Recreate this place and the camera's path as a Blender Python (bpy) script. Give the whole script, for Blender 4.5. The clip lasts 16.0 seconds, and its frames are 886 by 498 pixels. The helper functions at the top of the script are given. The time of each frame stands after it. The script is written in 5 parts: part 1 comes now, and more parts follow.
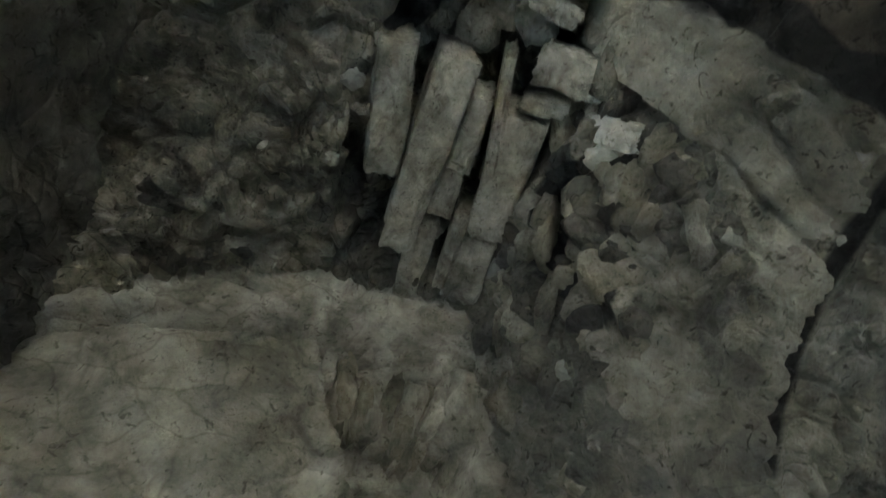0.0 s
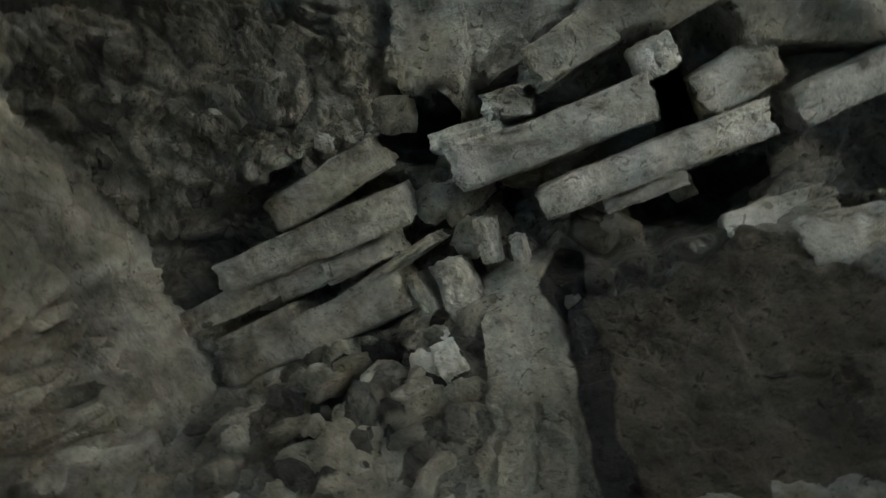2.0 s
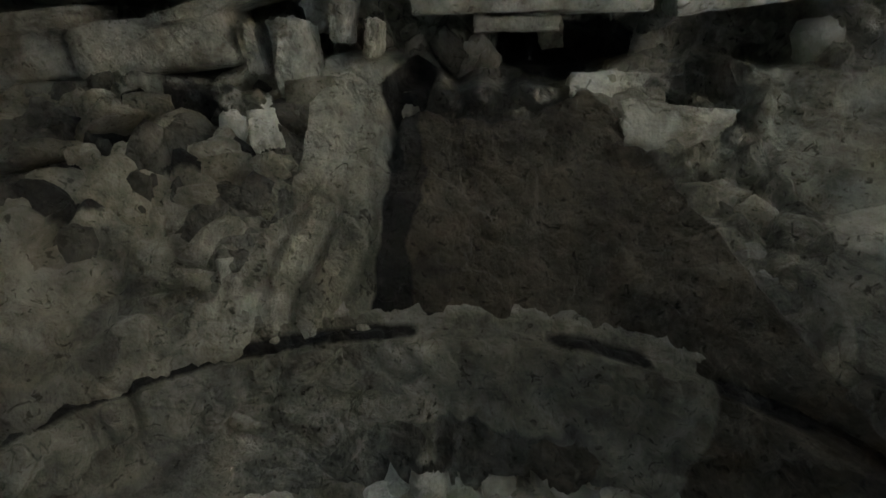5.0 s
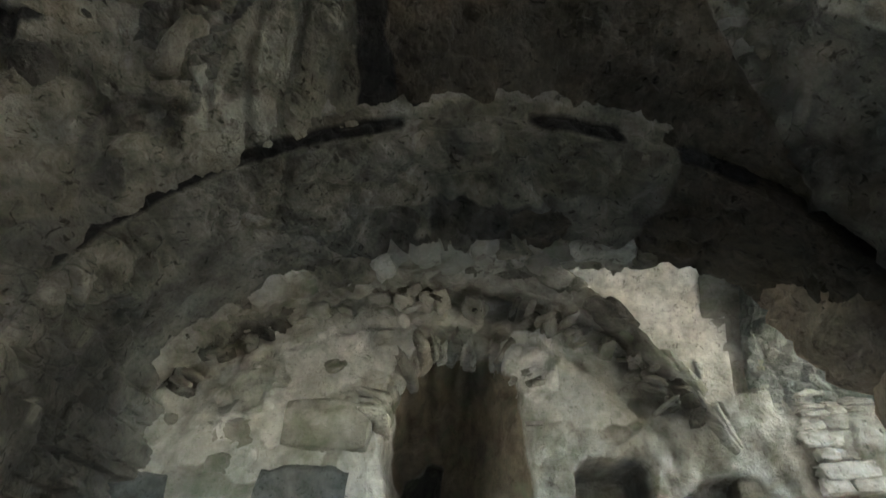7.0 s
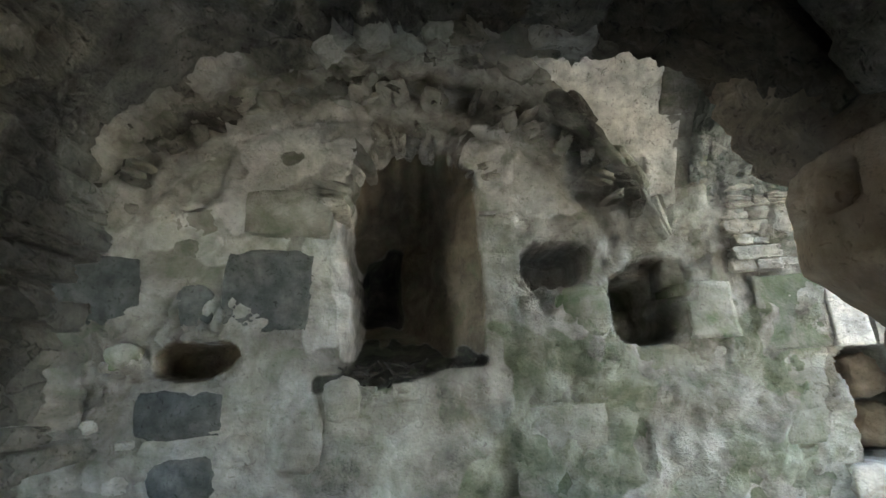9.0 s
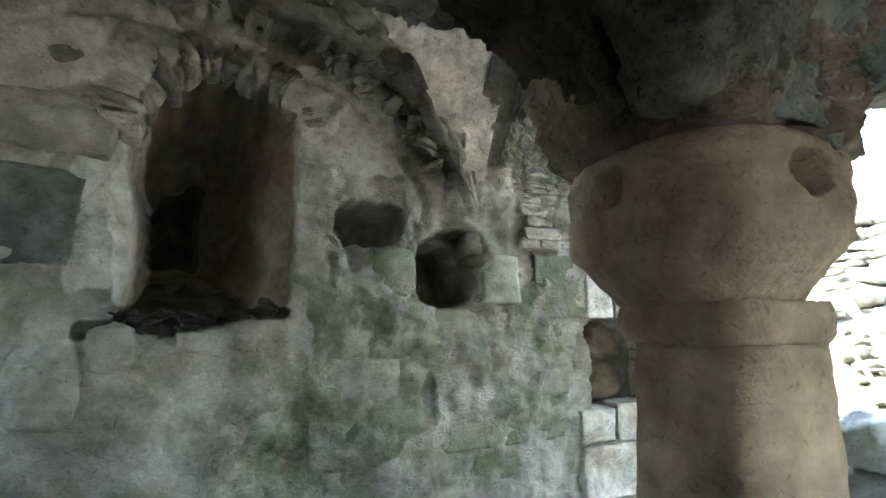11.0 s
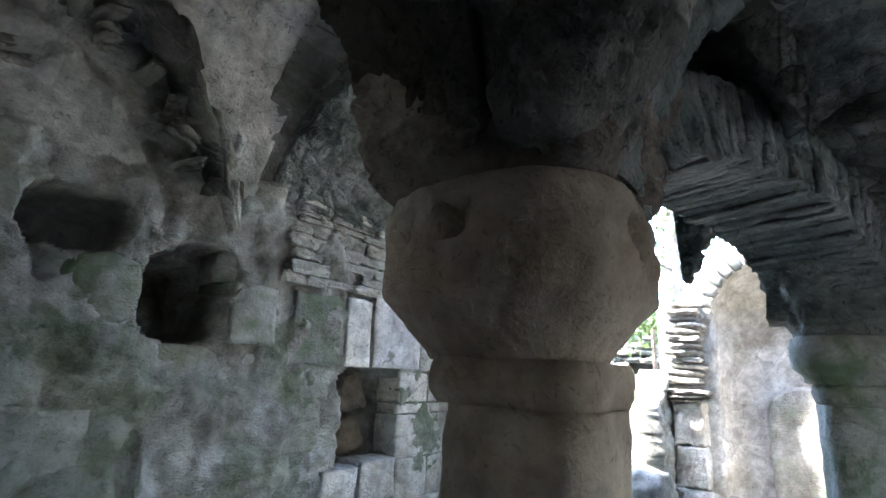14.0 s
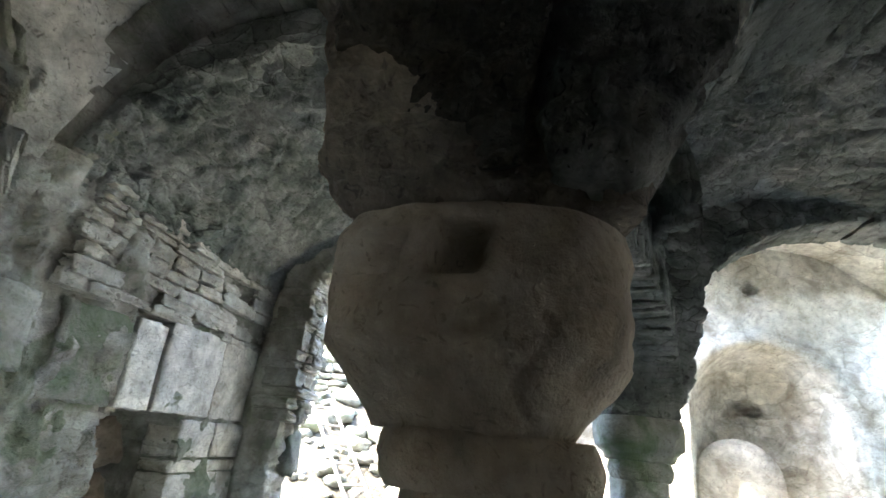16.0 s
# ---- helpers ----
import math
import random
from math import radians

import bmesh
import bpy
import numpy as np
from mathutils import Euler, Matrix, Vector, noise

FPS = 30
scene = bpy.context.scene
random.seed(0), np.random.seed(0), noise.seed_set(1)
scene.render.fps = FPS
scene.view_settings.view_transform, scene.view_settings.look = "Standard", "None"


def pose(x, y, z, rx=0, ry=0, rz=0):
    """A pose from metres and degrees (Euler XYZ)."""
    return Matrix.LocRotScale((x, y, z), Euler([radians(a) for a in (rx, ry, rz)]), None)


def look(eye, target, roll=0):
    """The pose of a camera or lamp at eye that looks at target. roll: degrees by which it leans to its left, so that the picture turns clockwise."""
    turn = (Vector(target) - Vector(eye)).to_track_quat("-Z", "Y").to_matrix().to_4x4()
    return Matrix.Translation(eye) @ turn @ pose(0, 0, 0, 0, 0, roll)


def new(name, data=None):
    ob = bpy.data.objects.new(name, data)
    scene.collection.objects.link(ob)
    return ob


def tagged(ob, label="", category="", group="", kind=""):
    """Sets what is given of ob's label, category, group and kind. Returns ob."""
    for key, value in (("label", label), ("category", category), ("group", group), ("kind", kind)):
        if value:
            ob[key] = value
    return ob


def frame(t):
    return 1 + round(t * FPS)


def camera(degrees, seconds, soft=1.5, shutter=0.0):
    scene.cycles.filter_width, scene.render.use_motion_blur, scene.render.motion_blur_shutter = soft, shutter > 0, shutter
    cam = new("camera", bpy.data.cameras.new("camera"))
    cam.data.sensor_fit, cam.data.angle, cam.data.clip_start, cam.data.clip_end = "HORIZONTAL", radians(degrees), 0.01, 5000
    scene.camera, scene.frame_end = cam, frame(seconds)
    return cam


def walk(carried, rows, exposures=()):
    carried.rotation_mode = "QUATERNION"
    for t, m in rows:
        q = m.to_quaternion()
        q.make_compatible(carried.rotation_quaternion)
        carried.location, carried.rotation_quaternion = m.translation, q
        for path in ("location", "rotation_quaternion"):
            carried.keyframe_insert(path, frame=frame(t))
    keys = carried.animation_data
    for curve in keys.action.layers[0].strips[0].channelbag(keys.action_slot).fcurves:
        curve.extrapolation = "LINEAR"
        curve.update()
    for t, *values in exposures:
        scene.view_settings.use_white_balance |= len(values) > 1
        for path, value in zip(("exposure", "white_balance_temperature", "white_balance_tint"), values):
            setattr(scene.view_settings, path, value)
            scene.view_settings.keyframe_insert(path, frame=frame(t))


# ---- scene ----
cam = camera(83.56, 16.0, soft=1.45, shutter=0.3)
walk(cam, [
    (0.0, pose(-0.058, -0.104, 1.519, 140.65, -8.14, 70.50)),
    (0.5, pose(-0.029, -0.139, 1.530, 147.35, -9.44, 64.47)),
    (1.0, pose(-0.019, -0.122, 1.513, 155.03, -12.41, 52.89)),
    (1.5, pose(-0.023, -0.038, 1.478, 165.09, -15.53, 37.44)),
    (2.0, pose(0.000, 0.015, 1.482, 171.31, -16.27, 21.01)),
    (2.5, pose(0.013, 0.030, 1.484, 175.54, -14.99, 6.54)),
    (3.0, pose(0.027, 0.045, 1.485, 177.57, -11.60, -3.80)),
    (3.5, pose(0.033, 0.064, 1.493, 174.28, -9.00, -6.55)),
    (4.0, pose(0.037, 0.055, 1.510, 167.63, -7.19, -6.36)),
    (4.5, pose(0.034, 0.057, 1.517, 160.32, -5.58, -3.20)),
    (5.0, pose(0.038, 0.098, 1.517, 154.67, -4.37, -0.48)),
    (7.5, pose(-0.043, -0.009, 1.500, 120.93, 2.84, -0.21)),
    (8.0, pose(-0.019, 0.008, 1.500, 114.57, 3.15, -0.34)),
    (8.2, pose(0.007, -0.008, 1.491, 112.00, 3.30, -0.17)),
    (10.5, pose(0.019, 0.043, 1.497, 98.39, 1.34, -19.38)),
    (11.0, pose(0.031, 0.015, 1.504, 98.35, 0.47, -25.32)),
    (11.5, pose(0.047, 0.012, 1.504, 98.72, 0.21, -30.28)),
    (12.0, pose(0.059, 0.046, 1.510, 99.04, 0.13, -34.98)),
    (12.5, pose(0.045, 0.133, 1.509, 99.72, -0.06, -41.11)),
    (13.0, pose(0.032, 0.208, 1.517, 101.02, -0.14, -46.73)),
    (13.5, pose(0.074, 0.298, 1.512, 102.11, -1.93, -51.08)),
    (14.0, pose(0.117, 0.409, 1.509, 104.08, -2.66, -55.44)),
    (14.5, pose(0.186, 0.525, 1.513, 106.71, -4.61, -60.17)),
    (15.0, pose(0.190, 0.627, 1.523, 108.44, -6.15, -64.59)),
    (15.5, pose(0.164, 0.796, 1.503, 110.67, -5.40, -74.63)),
    (16.0, pose(0.184, 0.937, 1.523, 111.50, -5.85, -82.46)),
], exposures=[
    (0.0, 7.15, 6750, 4), (3.0, 7.0, 6700, 7), (5.2, 6.65, 7400, 8), (7.3, 6.62, 7300, 9), (8.2, 6.52, 7250, 10), (10.3, 6.18, 7200, 10), (11.0, 6.08, 7150, 8), (11.5, 5.60, 6900, 7), (12.0, 5.32, 6450, 8),
    (12.5, 5.22, 6050, 10), (14.0, 5.36, 6100, 14), (15.0, 5.48, 6600, 12), (16.0, 5.55, 6750, 9),
])

# ---- light: sky and one sun ----
world = bpy.data.worlds.new("sky_world")
scene.world = world
world.use_nodes = True
wn = world.node_tree
sky = wn.nodes.new("ShaderNodeTexSky")
sky.sky_type = "NISHITA"
sky.sun_disc = False
sky.sun_elevation = radians(57)
sky.sun_rotation = radians(-31)
wn.links.new(sky.outputs[0], wn.nodes["Background"].inputs[0])
wn.nodes["Background"].inputs[1].default_value = 0.15
sun = new("sun", bpy.data.lights.new("sun", "SUN"))
sun.data.energy, sun.data.angle, sun.data.color = 2.2, radians(2.0), (1.0, 0.95, 0.86)
sun.matrix_world = look((-3.4, 5.6, 10), (0, 0, 0))


# ---- materials ----
def material(name, tones, grain=9.0, patch=1.3, bump=0.35, rough=0.93, stain=None, stain_amount=0.5, fine=60.0, vary=0.12, blocks=0.0, block_size=5.0, speck=0.75, skins=()):
    """Stone-like surface: three tones by two scales of noise, optional stain, relief; vary: tone shift from piece to piece."""
    m = bpy.data.materials.new(name)
    m.use_nodes = True
    nt = m.node_tree
    N, L = nt.nodes, nt.links
    bsdf = N["Principled BSDF"]
    bsdf.inputs["Roughness"].default_value = rough
    bsdf.inputs["Specular IOR Level"].default_value = 0.25
    geo = N.new("ShaderNodeNewGeometry")
    pos = geo.outputs["Position"]

    def noise_tex(scale, detail=6.0, rough_=0.6, dist=0.0):
        n = N.new("ShaderNodeTexNoise")
        n.inputs["Scale"].default_value = scale
        n.inputs["Detail"].default_value = detail
        n.inputs["Roughness"].default_value = rough_
        n.inputs["Distortion"].default_value = dist
        L.new(pos, n.inputs["Vector"])
        return n.outputs["Fac"]

    def ramp(fac, stops):
        r = N.new("ShaderNodeValToRGB")
        el = r.color_ramp.elements
        while len(el) < len(stops):
            el.new(0.5)
        for e, (p, c) in zip(el, stops):
            e.position, e.color = p, (*c, 1)
        L.new(fac, r.inputs[0])
        return r.outputs[0]

    def mix(a, b, fac, mode="MIX"):
        x = N.new("ShaderNodeMix")
        x.data_type, x.blend_type = "RGBA", mode
        if isinstance(fac, float):
            x.inputs[0].default_value = fac
        else:
            L.new(fac, x.inputs[0])
        L.new(a, x.inputs[6])
        if isinstance(b, tuple):
            x.inputs[7].default_value = (*b, 1)
        else:
            L.new(b, x.inputs[7])
        return x.outputs[2]

    big = ramp(noise_tex(patch, 5, 0.62, 0.4), [(0.34, tones[0]), (0.5, tones[1]), (0.66, tones[2])])
    if skins:
        fray = noise_tex(7.0, 8, 0.68, 0.3)
    for name_, tones_ in skins:
        at = N.new("ShaderNodeAttribute")
        at.attribute_name = name_
        add = N.new("ShaderNodeMath")
        add.operation = "MULTIPLY_ADD"
        add.inputs[1].default_value = 0.7
        L.new(fray, add.inputs[0])
        L.new(at.outputs["Fac"], add.inputs[2])
        edge_f = ramp(add.outputs[0], [(0.70, (0, 0, 0)), (1.02, (1, 1, 1))])
        big = mix(big, ramp(noise_tex(patch * 1.3, 6, 0.65, 0.5), [(0.34, tones_[0]), (0.5, tones_[1]), (0.66, tones_[2])]), edge_f)
    small = ramp(noise_tex(grain, 8, 0.7), [(0.3, (0.38, 0.38, 0.38)), (0.7, (1.4, 1.4, 1.4))])
    col = mix(big, small, speck, "MULTIPLY")
    pits = ramp(noise_tex(grain * 3.1, 3, 0.5, 1.5), [(0.30, (0.25, 0.24, 0.22)), (0.40, (1, 1, 1))])
    col = mix(col, pits, speck * 0.93, "MULTIPLY")
    crack_h = None
    if blocks:
        warp = N.new("ShaderNodeTexNoise")
        warp.inputs["Scale"].default_value = 3.0
        warp.inputs["Detail"].default_value = 4.0
        L.new(pos, warp.inputs["Vector"])
        sh = N.new("ShaderNodeVectorMath")
        sh.operation = "MULTIPLY_ADD"
        sh.inputs[1].default_value = (0.22, 0.22, 0.22)
        L.new(warp.outputs["Color"], sh.inputs[0])
        L.new(pos, sh.inputs[2])
        sq = N.new("ShaderNodeVectorMath")
        sq.operation = "MULTIPLY"
        sq.inputs[1].default_value = (1.0, 1.0, 1.8)
        L.new(sh.outputs[0], sq.inputs[0])
        edge = N.new("ShaderNodeTexVoronoi")
        edge.feature = "DISTANCE_TO_EDGE"
        edge.inputs["Scale"].default_value = block_size
        L.new(sq.outputs[0], edge.inputs["Vector"])
        cell = N.new("ShaderNodeTexVoronoi")
        cell.inputs["Scale"].default_value = block_size
        L.new(sq.outputs[0], cell.inputs["Vector"])
        crack_h = ramp(edge.outputs["Distance"], [(0.0, (0.0, 0.0, 0.0)), (0.14, (1, 1, 1))])
        line = ramp(edge.outputs["Distance"], [(0.0, (0.45, 0.44, 0.42)), (0.035, (1, 1, 1))])
        tone = N.new("ShaderNodeSeparateColor")
        L.new(cell.outputs["Color"], tone.inputs[0])
        step = ramp(tone.outputs[0], [(0.0, (0.62, 0.62, 0.62)), (1.0, (1.3, 1.3, 1.3))])
        keep = ramp(noise_tex(1.1, 4, 0.6), [(0.46, (0.06, 0.06, 0.06)), (0.60, (1, 1, 1))])
        part_ = mix(step, line, 1.0, "MULTIPLY")
        amount = N.new("ShaderNodeMath")
        amount.operation = "MULTIPLY"
        amount.inputs[1].default_value = blocks
        L.new(keep, amount.inputs[0])
        col = mix(col, part_, amount.outputs[0], "MULTIPLY")
    if stain:
        f = ramp(noise_tex(patch * 1.7, 6, 0.65, 0.8), [(0.5, (0, 0, 0)), (0.68, (stain_amount,) * 3)])
        col = mix(col, stain, f)
    if vary:
        info = N.new("ShaderNodeObjectInfo")
        shade = ramp(info.outputs["Random"], [(0.0, (1 - vary,) * 3), (1.0, (1 + vary, 1 + vary * 0.9, 1 + vary * 0.75))])
        col = mix(col, shade, 1.0, "MULTIPLY")
    L.new(col, bsdf.inputs["Base Color"])
    b = N.new("ShaderNodeBump")
    b.inputs["Strength"].default_value = bump
    b.inputs["Distance"].default_value = 0.037
    h = N.new("ShaderNodeMath")
    h.operation = "ADD"
    L.new(noise_tex(fine, 5, 0.65), h.inputs[0])
    L.new(noise_tex(grain * 1.5, 7, 0.7, 0.5), h.inputs[1])
    if crack_h is not None:
        h2 = N.new("ShaderNodeMath")
        h2.operation = "MULTIPLY_ADD"
        h2.inputs[1].default_value = 0.45 * blocks
        L.new(crack_h, h2.inputs[0])
        L.new(h.outputs[0], h2.inputs[2])
        h = h2
    L.new(h.outputs[0], b.inputs["Height"])
    L.new(b.outputs[0], bsdf.inputs["Normal"])
    return m


GREEN = (0.13, 0.16, 0.10)
T_BROWN = ((0.11, 0.090, 0.066), (0.18, 0.148, 0.108), (0.25, 0.212, 0.16))
T_DEBRIS_AND_SHADE = ((0.027, 0.026, 0.022), (0.053, 0.050, 0.044), (0.090, 0.085, 0.073))
T_MOSSY = ((0.125, 0.142, 0.09), (0.23, 0.242, 0.185), (0.345, 0.35, 0.292))
T_PLASTER = ((0.285, 0.272, 0.235), (0.43, 0.417, 0.373), (0.55, 0.537, 0.49))
T_PALE = ((0.42, 0.405, 0.36), (0.60, 0.585, 0.54), (0.74, 0.725, 0.68))
T_CROWN = ((0.19, 0.176, 0.138), (0.33, 0.312, 0.255), (0.46, 0.44, 0.38))
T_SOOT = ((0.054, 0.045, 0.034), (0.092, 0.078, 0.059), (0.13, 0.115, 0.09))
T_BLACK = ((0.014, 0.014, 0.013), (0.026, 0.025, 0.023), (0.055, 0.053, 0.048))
T_CRUMB = ((0.11, 0.102, 0.08), (0.21, 0.197, 0.158), (0.34, 0.32, 0.27))
M_WALL = material("weathered_plaster_wall", [(0.155, 0.146, 0.122), (0.30, 0.287, 0.25), (0.45, 0.438, 0.397)], stain=GREEN, stain_amount=0.6, blocks=0.3, block_size=4.5, bump=0.75, speck=0.4, patch=2.3)
M_NORTH = material("weathered_north_wall", [(0.155, 0.146, 0.122), (0.30, 0.287, 0.25), (0.45, 0.438, 0.397)], stain=GREEN, stain_amount=0.55, blocks=0.25, block_size=4.5, bump=0.8, speck=0.45, patch=2.3, vary=0.0, skins=(("plaster", T_PLASTER), ("mossy", T_MOSSY), ("pale", T_PALE), ("brown", T_BROWN), ("debris_and_shade", T_DEBRIS_AND_SHADE)))
M_PLASTER = material("old_lime_plaster", [(0.285, 0.272, 0.235), (0.43, 0.417, 0.373), (0.55, 0.537, 0.49)], patch=0.9, bump=0.6, blocks=0.3, block_size=3.0)
M_VAULT = material("sooty_vault_rubble", [(0.066, 0.062, 0.053), (0.155, 0.147, 0.125), (0.27, 0.26, 0.225)], patch=1.8, bump=0.95, blocks=1.0, block_size=6.5)
M_BUFF = material("buff_weathered_slab", [(0.22, 0.206, 0.165), (0.42, 0.398, 0.335), (0.58, 0.555, 0.485)], patch=5.0, grain=16.0, bump=0.9, stain=(0.06, 0.054, 0.042), stain_amount=0.6)
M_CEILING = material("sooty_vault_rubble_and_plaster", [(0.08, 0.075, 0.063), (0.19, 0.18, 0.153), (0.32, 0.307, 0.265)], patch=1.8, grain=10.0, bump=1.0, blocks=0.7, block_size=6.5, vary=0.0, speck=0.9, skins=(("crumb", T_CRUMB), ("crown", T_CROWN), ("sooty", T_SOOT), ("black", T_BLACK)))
M_STONE = material("pale_limestone", [(0.24, 0.228, 0.19), (0.47, 0.455, 0.40), (0.66, 0.645, 0.59)], patch=4.0, bump=0.9, stain=(0.075, 0.066, 0.052), stain_amount=0.85)
M_GREENSTONE = material("mossy_ashlar", [(0.14, 0.155, 0.10), (0.25, 0.25, 0.212), (0.37, 0.367, 0.33)], patch=1.6, stain=(0.10, 0.14, 0.07), stain_amount=0.9, bump=0.65, speck=0.45, blocks=0.4, block_size=3.5)
M_GREYSTONE = material("dark_grey_boulder", [(0.058, 0.065, 0.062), (0.091, 0.098, 0.091), (0.140, 0.143, 0.135)], patch=4.0, bump=0.35)
M_COLUMN = material("brown_carved_stone", [(0.20, 0.157, 0.118), (0.33, 0.265, 0.20), (0.46, 0.378, 0.295)], patch=2.6, bump=0.6, speck=0.45)
M_DARKVAULT = material("greenish_damp_stone", [(0.099, 0.116, 0.105), (0.189, 0.204, 0.182), (0.305, 0.309, 0.289)], patch=1.6, bump=0.9, blocks=0.9, block_size=6.0)
M_APSE = material("sunlit_white_plaster", [(0.40, 0.366, 0.296), (0.59, 0.567, 0.50), (0.72, 0.70, 0.645)], patch=1.8, bump=0.8, speck=0.6, stain=(0.17, 0.135, 0.095), stain_amount=0.6, blocks=0.55, block_size=3.0)
M_RUBBLE = material("pale_field_stone", [(0.11, 0.11, 0.095), (0.19, 0.19, 0.17), (0.28, 0.28, 0.258)], patch=2.0, stain=GREEN, stain_amount=0.6, vary=0.25, bump=0.6)
M_EARTH = material("stony_earth", [(0.16, 0.146, 0.122), (0.28, 0.264, 0.226), (0.39, 0.374, 0.33)], patch=1.5, bump=0.6, blocks=0.9, block_size=9.0)
M_DEBRIS = material("dark_nest_debris", [(0.027, 0.026, 0.022), (0.053, 0.050, 0.044), (0.090, 0.085, 0.073)], patch=6.0, bump=0.8)
M_BARK = material("tree_bark", [(0.10, 0.08, 0.06), (0.17, 0.14, 0.11), (0.26, 0.23, 0.19)], patch=3.0, bump=0.7)
M_LEAF = material("foliage", [(0.05, 0.09, 0.025), (0.08, 0.13, 0.04), (0.12, 0.18, 0.06)], patch=2.0, bump=0.1, rough=0.6)
M_CROWN = material("peeling_vault_plaster", [(0.19, 0.176, 0.138), (0.33, 0.312, 0.255), (0.46, 0.44, 0.38)], patch=2.4, grain=11.0, bump=0.8, blocks=0.3, block_size=3.0, stain=(0.085, 0.075, 0.055), stain_amount=0.5)
# pale plaster with daylight brightness put into its tones
M_PALE = material("pale_daylit_plaster", [(0.37, 0.357, 0.32), (0.56, 0.546, 0.505), (0.70, 0.685, 0.64)], patch=1.4, bump=0.5, blocks=0.35, block_size=3.0)
M_MOSS = material("damp_moss", [(0.05, 0.075, 0.03), (0.085, 0.115, 0.05), (0.14, 0.165, 0.085)], patch=5.0, bump=0.9)
M_WEST = material("streaked_grey_plaster", [(0.19, 0.182, 0.15), (0.35, 0.336, 0.288), (0.50, 0.485, 0.43)], patch=2.2, bump=0.8, blocks=0.5, block_size=4.0, stain=(0.05, 0.046, 0.038), stain_amount=0.7)
M_CRUMB = material("crumbling_mortar", [(0.13, 0.12, 0.095), (0.24, 0.225, 0.18), (0.37, 0.35, 0.295)], patch=5.0, grain=14.0, bump=1.0)
M_LITTER = material("dark_leaf_litter", [(0.035, 0.030, 0.022), (0.075, 0.066, 0.050), (0.15, 0.138, 0.112)], patch=3.0, grain=14.0, bump=0.9, blocks=0.8, block_size=9.0)
M_SPRING = material("brown_stained_springer", [(0.11, 0.088, 0.066), (0.20, 0.162, 0.124), (0.32, 0.265, 0.21)], patch=2.6, bump=0.9, speck=0.6, blocks=0.7, block_size=7.0)
M_METAL = material("grey_rusty_steel", [(0.16, 0.14, 0.13), (0.24, 0.22, 0.21), (0.31, 0.29, 0.28)], patch=8.0, bump=0.15, rough=0.55)


# ---- noise fields for relief ----
def hash3(i, j, k, seed):
    h = (i.astype(np.int64) * 374761393 + j.astype(np.int64) * 668265263 + k.astype(np.int64) * 2147483647 + seed * 974711) & 0xFFFFFFFF
    h = ((h ^ (h >> 13)) * 1274126177) & 0xFFFFFFFF
    h = ((h ^ (h >> 16)) * 2246822519) & 0xFFFFFFFF
    return ((h ^ (h >> 15)) & 0xFFFFFF) / float(0xFFFFFF)


def value_noise(p, seed=0):
    q = np.floor(p)
    f = p - q
    f = f * f * (3 - 2 * f)
    i, j, k = (q[..., a].astype(np.int64) for a in range(3))
    r = 0
    for a in (0, 1):
        for b in (0, 1):
            for c in (0, 1):
                w = (f[..., 0] if a else 1 - f[..., 0]) * (f[..., 1] if b else 1 - f[..., 1]) * (f[..., 2] if c else 1 - f[..., 2])
                r = r + w * hash3(i + a, j + b, k + c, seed)
    return r * 2 - 1


TWIST = np.array(Euler((0.7, 0.5, 0.9)).to_matrix())


def fbm(p, scale, octaves=4, seed=0, gain=0.5):
    r, amp = 0, 1.0
    p = p @ TWIST
    for o in range(octaves):
        r = r + amp * value_noise(p * scale + 17.3 * o, seed + o)
        scale, amp = scale * 2.03, amp * gain
    return r


def cells(p, scale, seed=0):
    """Distance to the nearest cell edge (0 at joints) and a number for each cell: lumps like stones in mortar."""
    p = p * scale
    q = np.floor(p).astype(np.int64)
    d1 = np.full(p.shape[:-1], 9.0)
    d2 = np.full(p.shape[:-1], 9.0)
    num = np.zeros(p.shape[:-1])
    for a in (-1, 0, 1):
        for b in (-1, 0, 1):
            for c in (-1, 0, 1):
                i, j, k = q[..., 0] + a, q[..., 1] + b, q[..., 2] + c
                off = np.stack([i + hash3(i, j, k, seed), j + hash3(i, j, k, seed + 1), k + hash3(i, j, k, seed + 2)], -1)
                d = np.linalg.norm(p - off, axis=-1)
                n = hash3(i, j, k, seed + 3)
                closer = d < d1
                d2 = np.where(closer, d1, np.minimum(d2, d))
                num = np.where(closer, n, num)
                d1 = np.where(closer, d, d1)
    return d2 - d1, num


def smooth(a, b, x):
    t = np.clip((x - a) / (b - a), 0, 1)
    return t * t * (3 - 2 * t)


# ---- builders ----
def link_mesh(name, verts, faces, mat, parent=None, label="", shade=True):
    me = bpy.data.meshes.new(name)
    me.from_pydata([tuple(v) for v in verts], [], faces)
    me.materials.append(mat)
    if shade:
        me.polygons.foreach_set("use_smooth", [True] * len(me.polygons))
    me.update()
    ob = new(name, me)
    if parent:
        ob.parent = parent
    if label:
        ob["label"] = label
    return ob


